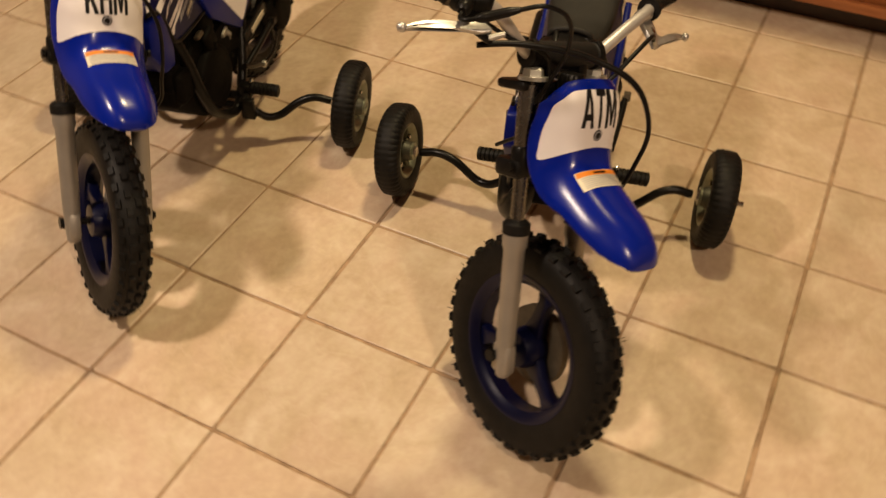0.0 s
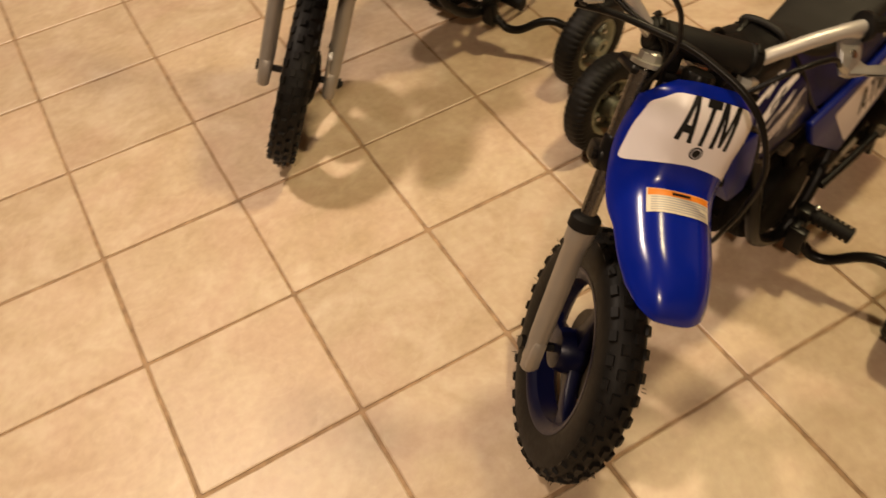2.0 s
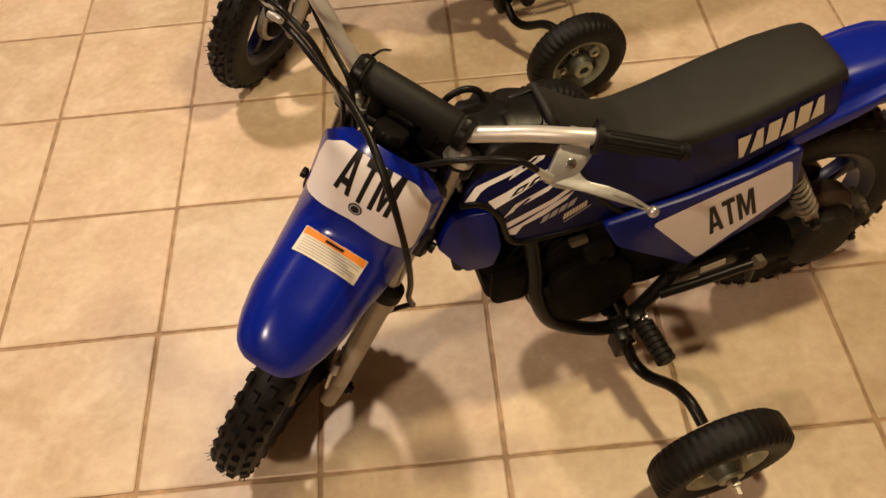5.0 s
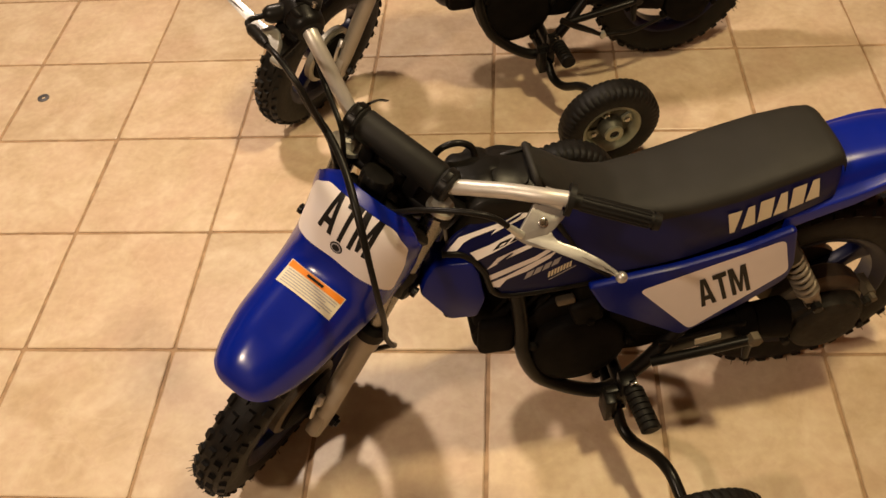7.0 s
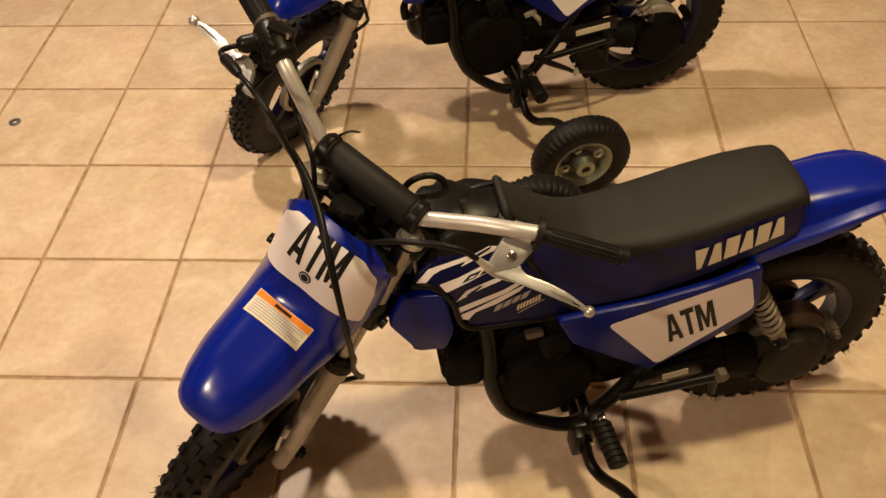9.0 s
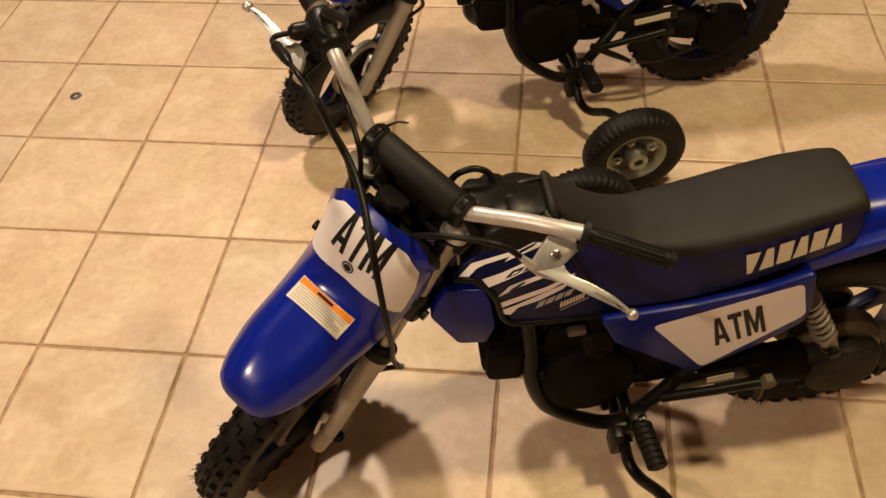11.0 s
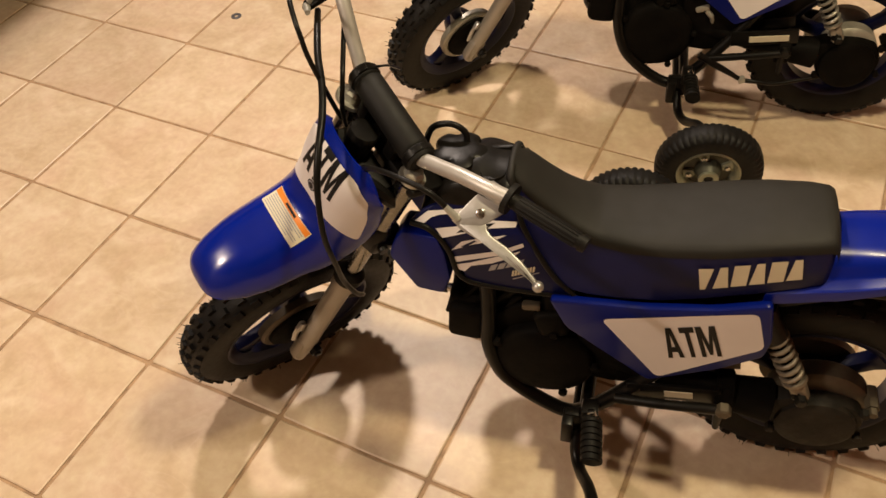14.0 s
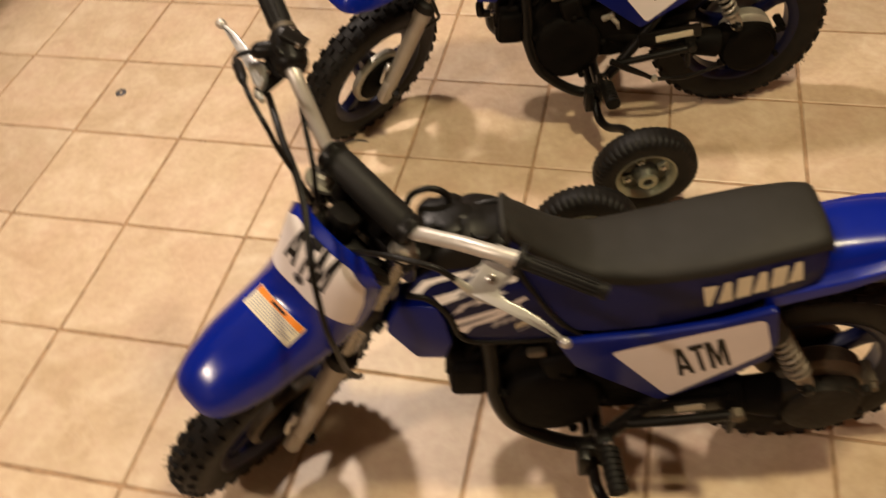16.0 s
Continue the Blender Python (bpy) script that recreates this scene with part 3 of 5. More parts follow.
SEAT = np.array([
    # x, half width, side edge height, bottom height, bottom half width
    (0.496, 0.026, 0.5060, 0.470, 0.034),
    (0.480, 0.031, 0.4930, 0.445, 0.046),
    (0.462, 0.034, 0.4760, 0.415, 0.055),
    (0.440, 0.037, 0.4590, 0.382, 0.062),
    (0.420, 0.041, 0.4470, 0.358, 0.065),
    (0.395, 0.047, 0.4375, 0.354, 0.066),
    (0.355, 0.053, 0.4375, 0.356, 0.067),
    (0.310, 0.057, 0.4435, 0.363, 0.067),
    (0.260, 0.059, 0.4540, 0.378, 0.066),
    (0.210, 0.057, 0.4660, 0.395, 0.064),
    (0.165, 0.053, 0.4735, 0.411, 0.061),
    (0.146, 0.049, 0.4750, 0.418, 0.058)])


def seat_mesh(which):
    """The seat's padded top, or the skirt round its sides and back."""
    bm = bmesh.new()
    xs = np.linspace(0.496, 0.146, 40)
    rings = []
    for x in xs:
        w, zt, zb, wb = (float(np.interp(-x, -SEAT[:, 0], SEAT[:, k])) for k in (1, 2, 3, 4))
        if which == "top":
            row = [(w + 0.001, zt - 0.010), (w + 0.0005, zt - 0.004), (w - 0.003, zt + 0.001), (w - 0.010, zt + 0.004), (w * 0.55, zt + 0.0065), (0, zt + 0.0075)]
            rings.append([bm.verts.new((x, y, z)) for y, z in row] + [bm.verts.new((x, -y, z)) for y, z in row[-2::-1]])
        else:
            row = [(w, zt - 0.007), (w + 0.0015, zt - 0.014), ((w + wb) / 2 + 0.002, (zt + zb) / 2), (wb, zb + 0.006), (wb - 0.004, zb)]
            rings.append(([bm.verts.new((x, y, z)) for y, z in row], [bm.verts.new((x, -y, z)) for y, z in row]))
    if which == "top":
        for a, b in zip(rings, rings[1:]):
            for j in range(len(a) - 1):
                bm.faces.new((a[j], a[j + 1], b[j + 1], b[j]))
        bm.faces.new(rings[0])
        # rounded rear roll
        last = rings[-1]
        for dx, dz in ((-0.006, -0.003), (-0.009, -0.010), (-0.010, -0.020)):
            nxt = [bm.verts.new((v.co.x + dx if dx else v.co.x, v.co.y * 0.97, min(v.co.z, rings[-1][5].co.z) + dz - (0.0 if dz > -0.015 else 0.002))) for v in rings[-1]]
            for j in range(len(last) - 1):
                bm.faces.new((last[j], last[j + 1], nxt[j + 1], nxt[j]))
            last = nxt
    else:
        for side in (0, 1):
            for a, b in zip(rings, rings[1:]):
                for j in range(4):
                    bm.faces.new((a[side][j], a[side][j + 1], b[side][j + 1], b[side][j]))
        # the back
        l, r = rings[-1]
        prev = l
        for t in (0.06, 0.2, 0.5, 0.8, 0.94):
            bow = 0.012 * math.sin(math.pi * t) ** 0.4
            nxt = [bm.verts.new(a.co.lerp(b.co, t) + Vector((-bow, 0, 0))) for a, b in zip(l, r)]
            for j in range(4):
                bm.faces.new((prev[j], prev[j + 1], nxt[j + 1], nxt[j]))
            prev = nxt
        for j in range(4):
            bm.faces.new((prev[j], prev[j + 1], r[j + 1], r[j]))
        # front and underside
        f = rings[0]
        bm.faces.new([*f[0], *f[1][::-1]])
        for a, b in zip(rings, rings[1:]):
            bm.faces.new((a[0][4], a[1][4], b[1][4], b[0][4]))
    return bm


def seat_side(a, b, lift=0.0, s=1):
    """A point on the seat's skirt: a along x, b the share of the height from the bottom."""
    w, zt, zb, wb = (float(np.interp(-a, -SEAT[:, 0], SEAT[:, k])) for k in (1, 2, 3, 4))
    t = b
    y = wb + (w - wb) * t + 0.002 * 4 * t * (1 - t)
    return Vector((a, s * (y + lift + 0.0006), zb + (zt - zb) * t))


def rear_fender_mesh():
    """A long tail: a crowned middle with a flange down each side."""
    keys = np.array([(0.200, 0.062, 0.436), (0.150, 0.064, 0.449), (0.105, 0.063, 0.456), (0.070, 0.060, 0.459), (0.035, 0.055, 0.457), (0.010, 0.048, 0.452), (-0.004, 0.040, 0.445), (-0.013, 0.029, 0.438), (-0.018, 0.017, 0.433)])
    bm = bmesh.new()
    rows = []
    for x in np.linspace(0.2, -0.018, 34):
        w, z = float(np.interp(-x, -keys[:, 0], keys[:, 1])), float(np.interp(-x, -keys[:, 0], keys[:, 2]))
        prof = [(0, 0.0), (0.3, -0.001), (0.5, -0.004), (0.62, -0.009), (0.70, -0.017), (0.74, -0.026), (0.78, -0.0285), (0.94, -0.031), (0.985, -0.033), (1.0, -0.038), (1.0, -0.047)]
        k = float(np.interp(x, [-0.018, 0.044, 0.0756, 0.12, 0.18], [0.30, 0.50, 0.74, 1.0, 1.15]))
        rows.append([bm.verts.new((x, -u * w, z + k * d)) for u, d in prof[::-1]] + [bm.verts.new((x, u * w, z + k * d)) for u, d in prof[1:]])
    for a, b in zip(rows, rows[1:]):
        for j in range(len(a) - 1):
            bm.faces.new((a[j], a[j + 1], b[j + 1], b[j]))
    bmesh.ops.recalc_face_normals(bm, faces=bm.faces)
    bmesh.ops.solidify(bm, geom=list(bm.faces), thickness=0.003)
    return bm


PANEL = [(0.442, 0.353), (0.419, 0.302), (0.308, 0.214), (0.228, 0.261), (0.181, 0.300), (0.178, 0.330), (0.191, 0.398), (0.250, 0.376), (0.330, 0.361)]
PLATE = [(0.377, 0.331), (0.203, 0.383), (0.184, 0.319), (0.298, 0.227)]
SHROUD = [(0.616, 0.444), (0.604, 0.468), (0.576, 0.496), (0.540, 0.511), (0.503, 0.512), (0.480, 0.455), (0.441, 0.382), (0.412, 0.346), (0.470, 0.341), (0.545, 0.352), (0.560, 0.385), (0.570, 0.420), (0.590, 0.438)]
SCOOP = [(0.643, 0.385), (0.634, 0.412), (0.622, 0.432), (0.579, 0.427), (0.571, 0.402), (0.566, 0.354), (0.577, 0.323), (0.612, 0.327)]


def hose(name, points, r, parent, mat=None, m=None, label=""):
    return part(name, tube(points, r, 10, 6, m=m), mat or BLACK, parent, label)


def cover_point(x, y, z, s):
    """The front side covers lean inwards towards their top."""
    d = 0.32 * max(0.0, z - 0.435)
    return Vector((x - 0.54 * d, s * (y - d), z - 1.11 * d))


def side_graphics(bike, panel, s, y):
    """White slashes and bars printed on the front side cover."""
    def at(a, b, lift):
        return cover_point(a, y + lift, b, s)

    def patch(points, mat=WHITE, lift=0.0008):
        part("printed_shape", film(points, at, 0, lift), mat, panel)

    patch([(0.609, 0.449), (0.597, 0.4695), (0.5435, 0.4845), (0.549, 0.4755), (0.582, 0.465), (0.5905, 0.459), (0.597, 0.4475)])
    patch([(0.5594, 0.4654), (0.5496, 0.4809), (0.5148, 0.5033), (0.5201, 0.4854), (0.5417, 0.475)])
    patch([(0.545, 0.4815), (0.526, 0.494), (0.529, 0.488), (0.543, 0.4775)], BLUE_COVER, 0.0013)
    patch([(0.5815, 0.4405), (0.560, 0.448), (0.528, 0.4655), (0.4903, 0.470), (0.4903, 0.460), (0.5228, 0.4515), (0.551, 0.4355), (0.573, 0.425)])
    for k in range(2):
        x, z = 0.556 - 0.019 * k, 0.4375 + 0.0085 * k
        patch([(x, z), (x - 0.008, z + 0.0125), (x - 0.022, z + 0.018), (x - 0.015, z + 0.0065)], INK, 0.0014)
        patch([(x - 0.007, z + 0.0055), (x - 0.010, z + 0.010), (x - 0.016, z + 0.0125), (x - 0.013, z + 0.008)], WHITE, 0.0019)
    patch([(0.563, 0.405), (0.5498, 0.423), (0.532, 0.431), (0.4975, 0.4445), (0.5106, 0.4315), (0.537, 0.420)])
    patch([(0.551, 0.4145), (0.534, 0.4285), (0.531, 0.4275), (0.546, 0.4135)], BLUE_COVER, 0.0013)
    patch([(0.566, 0.3916), (0.506, 0.4145), (0.476, 0.434), (0.4746, 0.428), (0.503, 0.4075), (0.5655, 0.3815)])
    patch([(0.5645, 0.3775), (0.5408, 0.3868), (0.4788, 0.4195), (0.4872, 0.4075), (0.514, 0.3906), (0.5395, 0.381), (0.548, 0.3688), (0.561, 0.3727)])
    for k in range(4):
        x, z = 0.5185 - 0.0107 * k, 0.3755 + 0.0051 * k
        patch([(x, z), (x - 0.0042, z + 0.0118), (x - 0.0128, z + 0.0158), (x - 0.0086, z + 0.0041)], GREY_PRINT)
    for k in range(8):
        x, z = 0.4895 - 0.0036 * k, 0.3715 + 0.0018 * k
        patch([(x, z), (x - 0.0008, z + 0.0105), (x - 0.0034, z + 0.0118), (x - 0.0026, z + 0.0013)], CREAM)
    patch([(0.488, 0.3660), (0.456, 0.3846), (0.456, 0.3864), (0.488, 0.3678)], GREY_PRINT)


def motorcycle(name_text, m, turn, label, stabilisers):
    bike = thing("motorcycle", m, label, "motorcycle", "small motorcycles on the tiles")
    clean = name_text == "KHM"
    casting, spring, housing = (CLEAN_CASTING, CLEAN_SPRING, ENGINE) if clean else (CASTING, SHOCK_GREY, DUSTY)
    M = steering(turn)

    # -- front wheel and fork
    W = M @ pose(0.028, 0, -0.0134)
    spoke_wheel(bike, W, 75 if clean else 47, 1, "front_wheel", "blue cast wheel with three spokes", clean)
    part("axle", lathe([(-0.079, 0.007), (-0.079, 0.010), (-0.072, 0.010), (-0.072, 0.0065), (0.072, 0.0065), (0.072, 0.010), (0.080, 0.010), (0.080, 0.006), (0.084, 0.006)], 6, "y", m=W), BLACK_METAL, bike, sharp=20)
    L = M @ pose(0.001, 0, 0, 1.2, -2.8)
    for s in (-1, 1):
        c = (0.040, s * 0.0610, 0)
        leg = part("fork_leg", lathe([(-0.046, 0.007), (-0.042, 0.0110), (-0.015, 0.0130), (0.020, 0.0142), (0.150, 0.0152), (0.158, 0.0178), (0.176, 0.0178), (0.178, 0.016)], 24, "z", c, L), FORK_GREY, bike, "grey painted fork leg")
        part("dust_seal", lathe([(0.174, 0.0165), (0.176, 0.0198), (0.190, 0.0198), (0.194, 0.016), (0.196, 0.012)], 24, "z", c, L), RUBBER, leg, "black rubber dust seal")
        part("fork_tube", lathe([(0.18, 0.0102), (0.388, 0.0102)], 20, "z", c, L), FORK_STEEL, leg, "steel fork tube, shade in its colour")
        part("clamp_collar", lathe([(0.258, 0.0135), (0.262, 0.0165), (0.296, 0.0165), (0.300, 0.0135)], 24, "z", c, L), BLACK_METAL, leg, "black fork clamp collar")
        part("fork_sleeve", lathe([(0.298, 0.0138), (0.382, 0.0138)], 22, "z", c, L), FORK_STEEL, leg, "steel sleeve round the fork, shade in its colour")
        part("axle_lug", block((0.034, 0.020, 0.046), L @ pose(0.038, s * 0.0600, -0.016), 0.006), FORK_GREY, leg)
        part("top_nut", lathe([(0.392, 0.0125), (0.400, 0.0122), (0.402, 0.009)] if s > 0 else [(0.392, 0.0145), (0.402, 0.0142), (0.405, 0.010)], 6, "z", c if s > 0 else (0.047, -0.0625, 0), L), ZINC, leg, "bright hexagon nut", sharp=20)
        part("washer", lathe([(0.388, 0.0165 if s > 0 else 0.0205), (0.393, 0.0165 if s > 0 else 0.0205)], 24, "z", c if s > 0 else (0.047, -0.0625, 0), L), ZINC, leg)
        part("reflector_stud", lathe([(s * 0.060, 0.004), (s * 0.080, 0.004), (s * 0.081, 0.0065), (s * 0.086, 0.0065)], 12, "y", (0.040, 0, 0.272), L), BLACK, leg)
    part("lower_clamp", block((0.050, 0.160, 0.028), L @ pose(0.026, 0, 0.268), 0.008), BLACK_METAL, bike)
    part("upper_clamp", block((0.056, 0.162, 0.014), L @ pose(0.022, 0, 0.380), 0.006), BLACK_METAL, bike)
    part("steering_nut", lathe([(0.386, 0.016), (0.394, 0.016), (0.396, 0.011)], 6, "z", (-0.006, 0, 0), M), CHROME, bike, "bright hexagon nut", sharp=20)
    part("ignition_switch", lobed([(0.366, 0.016), (0.388, 0.0185), (0.397, 0.0190), (0.401, 0.0170), (0.402, 0.010)], (0.047, -0.018), 9, 0.07, M), BLACK, bike, "black scalloped switch knob")
    part("plate_bracket", block((0.044, 0.096, 0.012), M @ pose(0.050, -0.004, 0.358, 0, 14), 0.004), BLACK, bike, "black bracket behind the plate")
    part("head_tube", lathe([(0.24, 0.022), (0.372, 0.022)], 20, "z", (0, 0, 0), M), BLACK_METAL, bike)
    part("wiring_loom", tube([(0.055, -0.045, 0.37), (0.066, -0.010, 0.352), (0.058, 0.030, 0.365), (0.030, 0.055, 0.350), (0.0, 0.03, 0.32)], 0.009, 8, 6, m=M), BLACK, bike)

    # -- handlebar
    F, M = M, M @ pose(0.009, -0.009, 0.0045, 0.8, 0, -0.5)
    bar = part("handlebar", tube([(0.012, 0, 0.414), (0.012, 0.055, 0.415), (0.013, 0.085, 0.433), (0.0125, 0.118, 0.456), (0.009, 0.148, 0.4725), (0.0005, 0.172, 0.4822), (-0.0038, 0.1835, 0.4853)], 0.0084, 16, 8, m=M, bm=tube([(0.012, 0, 0.414), (0.012, -0.055, 0.415), (0.0145, -0.085, 0.4335), (0.0180, -0.115, 0.4580), (0.0185, -0.138, 0.4740), (0.0085, -0.162, 0.4815), (-0.0073, -0.186, 0.4847)], 0.0084, 16, 8, m=M)), BAR_ALLOY, bike, "satin silver tube handlebar")
    part("bar_pad", lathe([(-0.068, 0.011), (-0.068, 0.0165), (-0.065, 0.0180), (-0.054, 0.0180), (-0.052, 0.0160), (-0.050, 0.0182), (0.050, 0.0182), (0.053, 0.0160), (0.055, 0.0182), (0.065, 0.0180), (0.068, 0.0160), (0.068, 0.011)], 28, "y", (0.012, 0, 0.417), M), GRAY_VINYL_DARK, bar, "black vinyl bar pad")
    for y in (-0.060, 0.060):
        part("pad_strap", lathe([(y - 0.004, 0.0184), (y + 0.004, 0.0184), (y + 0.004, 0.0195), (y - 0.004, 0.0195)], 24, "y", (0.012, 0, 0.417), M, closed=True), BLACK, bar)
        part("strap_tab", block((0.012, 0.008, 0.003), M @ pose(0.022, y, 0.4335, 0, 40), 0.001), BLACK, bar)
    part("strap_tail", tube([(0.002, -0.0585, 0.4345), (-0.014, -0.0560, 0.4350), (-0.030, -0.0520, 0.4300)], [(0, 0.0045), (1, 0.0030)], 8, 4, squash=0.35, m=M), BLACK, bar, "loose end of the pad strap")
    for s in (-1, 1):
        part("bar_clamp", block((0.030, 0.018, 0.034), M @ pose(0.012, s * 0.030, 0.400), 0.005), BLACK_METAL, bar)
        a, b = Vector((-0.0012, s * 0.176, 0.4835)), Vector((-0.0285, s * 0.256, 0.5033))
        fat = 0.80
        if s < 0:
            a, fat = Vector((-0.0085, -0.190, 0.4853)), 1.18
        grip = part("grip", tube([a, a.lerp(b, 0.5), b], [(0, fat * 0.0108), (0.9, fat * 0.0104), (1, fat * 0.0098)], 18, 4, m=M), RUBBER, bar, "ribbed black rubber grip")
        d = (b - a).normalized()
        part("grip_flange", tube([a - d * 0.004, a + d * 0.002], 0.0175 if s > 0 else 0.0135, 22, 0, m=M), RUBBER, grip)
        part("grip_end", tube([b - d * 0.003, b + d * 0.004], [(0, fat * 0.0122), (1, fat * 0.0108)], 18, 0, m=M), RUBBER, grip)
        side, up = d.cross(Vector((1, 0, 0))).normalized(), Vector()
        up = side.cross(d)
        for k in range(14):
            t = 2 * math.pi * k / 14
            o = (side * math.cos(t) + up * math.sin(t)) * 0.0106 * fat
            part("rib", tube([a.lerp(b, 0.12) + o, a.lerp(b, 0.92) + o], 0.0010, 5, 0, m=M), RUBBER, grip)
        # lever and its clamp: both lie in one plane below the bar
        q = F if s > 0 else F @ pose(0.006, -0.031, -0.003) @ Matrix.Scale(-1, 4, Vector((0, 1, 0)))
        across, along = Vector((0.645, 0.166, -0.746)), Vector((-0.272, 0.962, -0.022))
        up = across.cross(along)
        flat = lambda v: q @ (Vector((0.0228, 0.1327, 0.4699)) + across * v.x + along * v.z + up * (v.y + 0.009 * min(1, max(0, v.z - 0.02) / 0.06)))  # noqa: E731
        holder = part("lever_clamp", slab(rounded([(0.000, 0.000), (-0.0085, 0.032), (-0.002, 0.0335), (0.0145, 0.0295), (0.0215, 0.0265), (0.0400, 0.0060), (0.0397, -0.001)], 0.002), -0.005, 0.002, 0.0009, flat), SILVER if s > 0 else BLACK, bar, "silver alloy lever holder" if s > 0 else "black lever holder")
        part("clamp_band", tube([(0.0145, 0.135, 0.4785), (0.0105, 0.156, 0.4840)], 0.0096, 20, 0, m=q), SILVER if s > 0 else BLACK, holder)
        part("pivot_screw", lathe([(-0.006, 0.0050), (0.0045, 0.0050), (0.0052, 0.0036)], 16, "y", (0.0133, 0, 0.0167)), CHROME, holder)
        for v in holder.children[-1].data.vertices:
            v.co = UNIT * (q @ (Vector((0.0228, 0.1327, 0.4699)) + across * v.co.x / UNIT + along * v.co.z / UNIT + up * v.co.y / UNIT))
        if s < 0:
            q = F @ pose(0.053, -0.175, 0.449, 10.5, 0, -3) @ pose(-0.053, 0.175, -0.437) @ pose(0.006, -0.031, -0.003) @ Matrix.Scale(-1, 4, Vector((0, 1, 0)))
        part("lever", slab(rounded([(0.0392, -0.0005), (0.0280, 0.0060), (0.0180, 0.0170), (0.0165, 0.0290), (0.0205, 0.0330), (0.0222, 0.0400), (0.0190, 0.0600), (0.0185, 0.0850), (0.0215, 0.1080), (0.0275, 0.1110), (0.0262, 0.0950), (0.0262, 0.0750), (0.0300, 0.0500), (0.0372, 0.0260), (0.0405, 0.0120)], 0.004), -0.0066, 0.0012, 0.0022, flat), SILVER, bar, "cast silver lever with ball end")
        part("lever_ball", moved(sphere(0.0062), Matrix.Translation(q @ Vector((0.0150, 0.2470, 0.4550)))), SILVER, bar)
        if s < 0:
            q = F @ pose(0.006, -0.031, -0.003) @ Matrix.Scale(-1, 4, Vector((0, 1, 0)))
        part("cable_adjuster", tube([(0.0440, 0.1420, 0.4440), (0.0543, 0.1262, 0.4508)], [(0, 0.0050), (0.5, 0.0050), (0.55, 0.0036), (1, 0.0032)], 10, 2, m=q), ZINC, holder)
    # switch and throttle housing on the right
    part("throttle_housing", tube([(0.0175, -0.141, 0.4760), (0.0085, -0.162, 0.4815), (-0.0060, -0.184, 0.4845)], [(0, 0.0145), (0.10, 0.0185), (0.5, 0.0200), (0.88, 0.0190), (1, 0.0150)], 24, 8, m=M), BLACK, bar, "black throttle housing")
    part("housing_seam", tube([(0.0105, -0.158, 0.4808), (0.0090, -0.161, 0.4813)], 0.0206, 24, 0, m=M), BLACK, bar)
    part("housing_lid", block((0.022, 0.030, 0.006), M @ pose(0.0065, -0.162, 0.5005, -6, 0, 28), 0.002), BLACK, bar)
    for x, y in ((0.0130, -0.150), (0.0000, -0.173)):
        part("lid_screw", lathe([(0.500, 0.003), (0.5045, 0.003), (0.5050, 0.002)], 10, "z", (x, y, 0), M), CHROME, bar)
    part("throttle_ring", tube([(-0.0068, -0.1845, 0.4846), (-0.0088, -0.1905, 0.4853)], 0.0148, 22, 0, m=M), CASTING, bar, "dull zinc ring")
    part("throttle_neck", tube([(0.016, -0.184, 0.486), (0.027, -0.195, 0.478), (0.0366, -0.207, 0.4684)], [(0, 0.0105), (0.35, 0.0085), (0.4, 0.0098), (0.85, 0.0095), (1, 0.0060)], 14, 6, m=F), BLACK, bar, "black cable collar")
    part("cable_elbow", tube([(0.0350, -0.206, 0.4690), (0.0430, -0.2145, 0.4615), (0.0540, -0.2125, 0.4610), (0.0625, -0.2030, 0.4640)], 0.0030, 10, 6, m=F), BLACK, bar)
    part("cable_boot", tube([(0.0605, -0.2050, 0.4632), (0.0680, -0.1930, 0.4672), (0.0800, -0.1770, 0.4740), (0.0900, -0.1640, 0.4790)], [(0, 0.0040), (0.15, 0.0064), (0.75, 0.0058), (1, 0.0036)], 12, 6, m=F), BLACK, bar, "black rubber cable boot")
    part("kill_switch", block((0.014, 0.014, 0.010), M @ pose(0.0230, -0.158, 0.4900, -14), 0.003), BLACK, bar)
    M = F
    # cables
    hose("front_brake_cable", [(0.0304, -0.1745, 0.4305), (0.0545, -0.138, 0.4367), (0.0738, -0.1032, 0.4364), (0.089, -0.066, 0.433), (0.105, -0.033, 0.424), (0.125, 0.001, 0.409), (0.134, 0.031, 0.382), (0.127, 0.062, 0.334), (0.100, 0.078, 0.280), (0.075, 0.084, 0.236), (0.050, 0.092, 0.205), (0.028, 0.088, 0.180), (0.020, 0.060, 0.120), (0.028, 0.046, 0.050)], [(0, 0.0038), (0.12, 0.0043), (0.34, 0.0042), (0.42, 0.0034), (1, 0.0032)], bike, m=M, label="black brake cable")
    hose("throttle_cable", [(0.088, -0.166, 0.4780), (0.104, -0.142, 0.4860), (0.1095, -0.1177, 0.4817), (0.1085, -0.1026, 0.4735), (0.102, -0.0880, 0.4570), (0.078, -0.070, 0.420), (0.028, -0.066, 0.350), (0.0, -0.05, 0.31), (-0.06, -0.04, 0.28)], 0.0029, bike, m=M, label="black throttle cable")
    hose("rear_brake_cable", [(0.0540, 0.1266, 0.4506), (0.066, 0.110, 0.457), (0.075, 0.090, 0.452), (0.081, 0.068, 0.440), (0.082, 0.046, 0.422), (0.074, 0.026, 0.396), (0.050, 0.012, 0.365), (0.0, 0.02, 0.32), (-0.08, 0.02, 0.27)], 0.0032, bike, m=M, label="black brake cable")
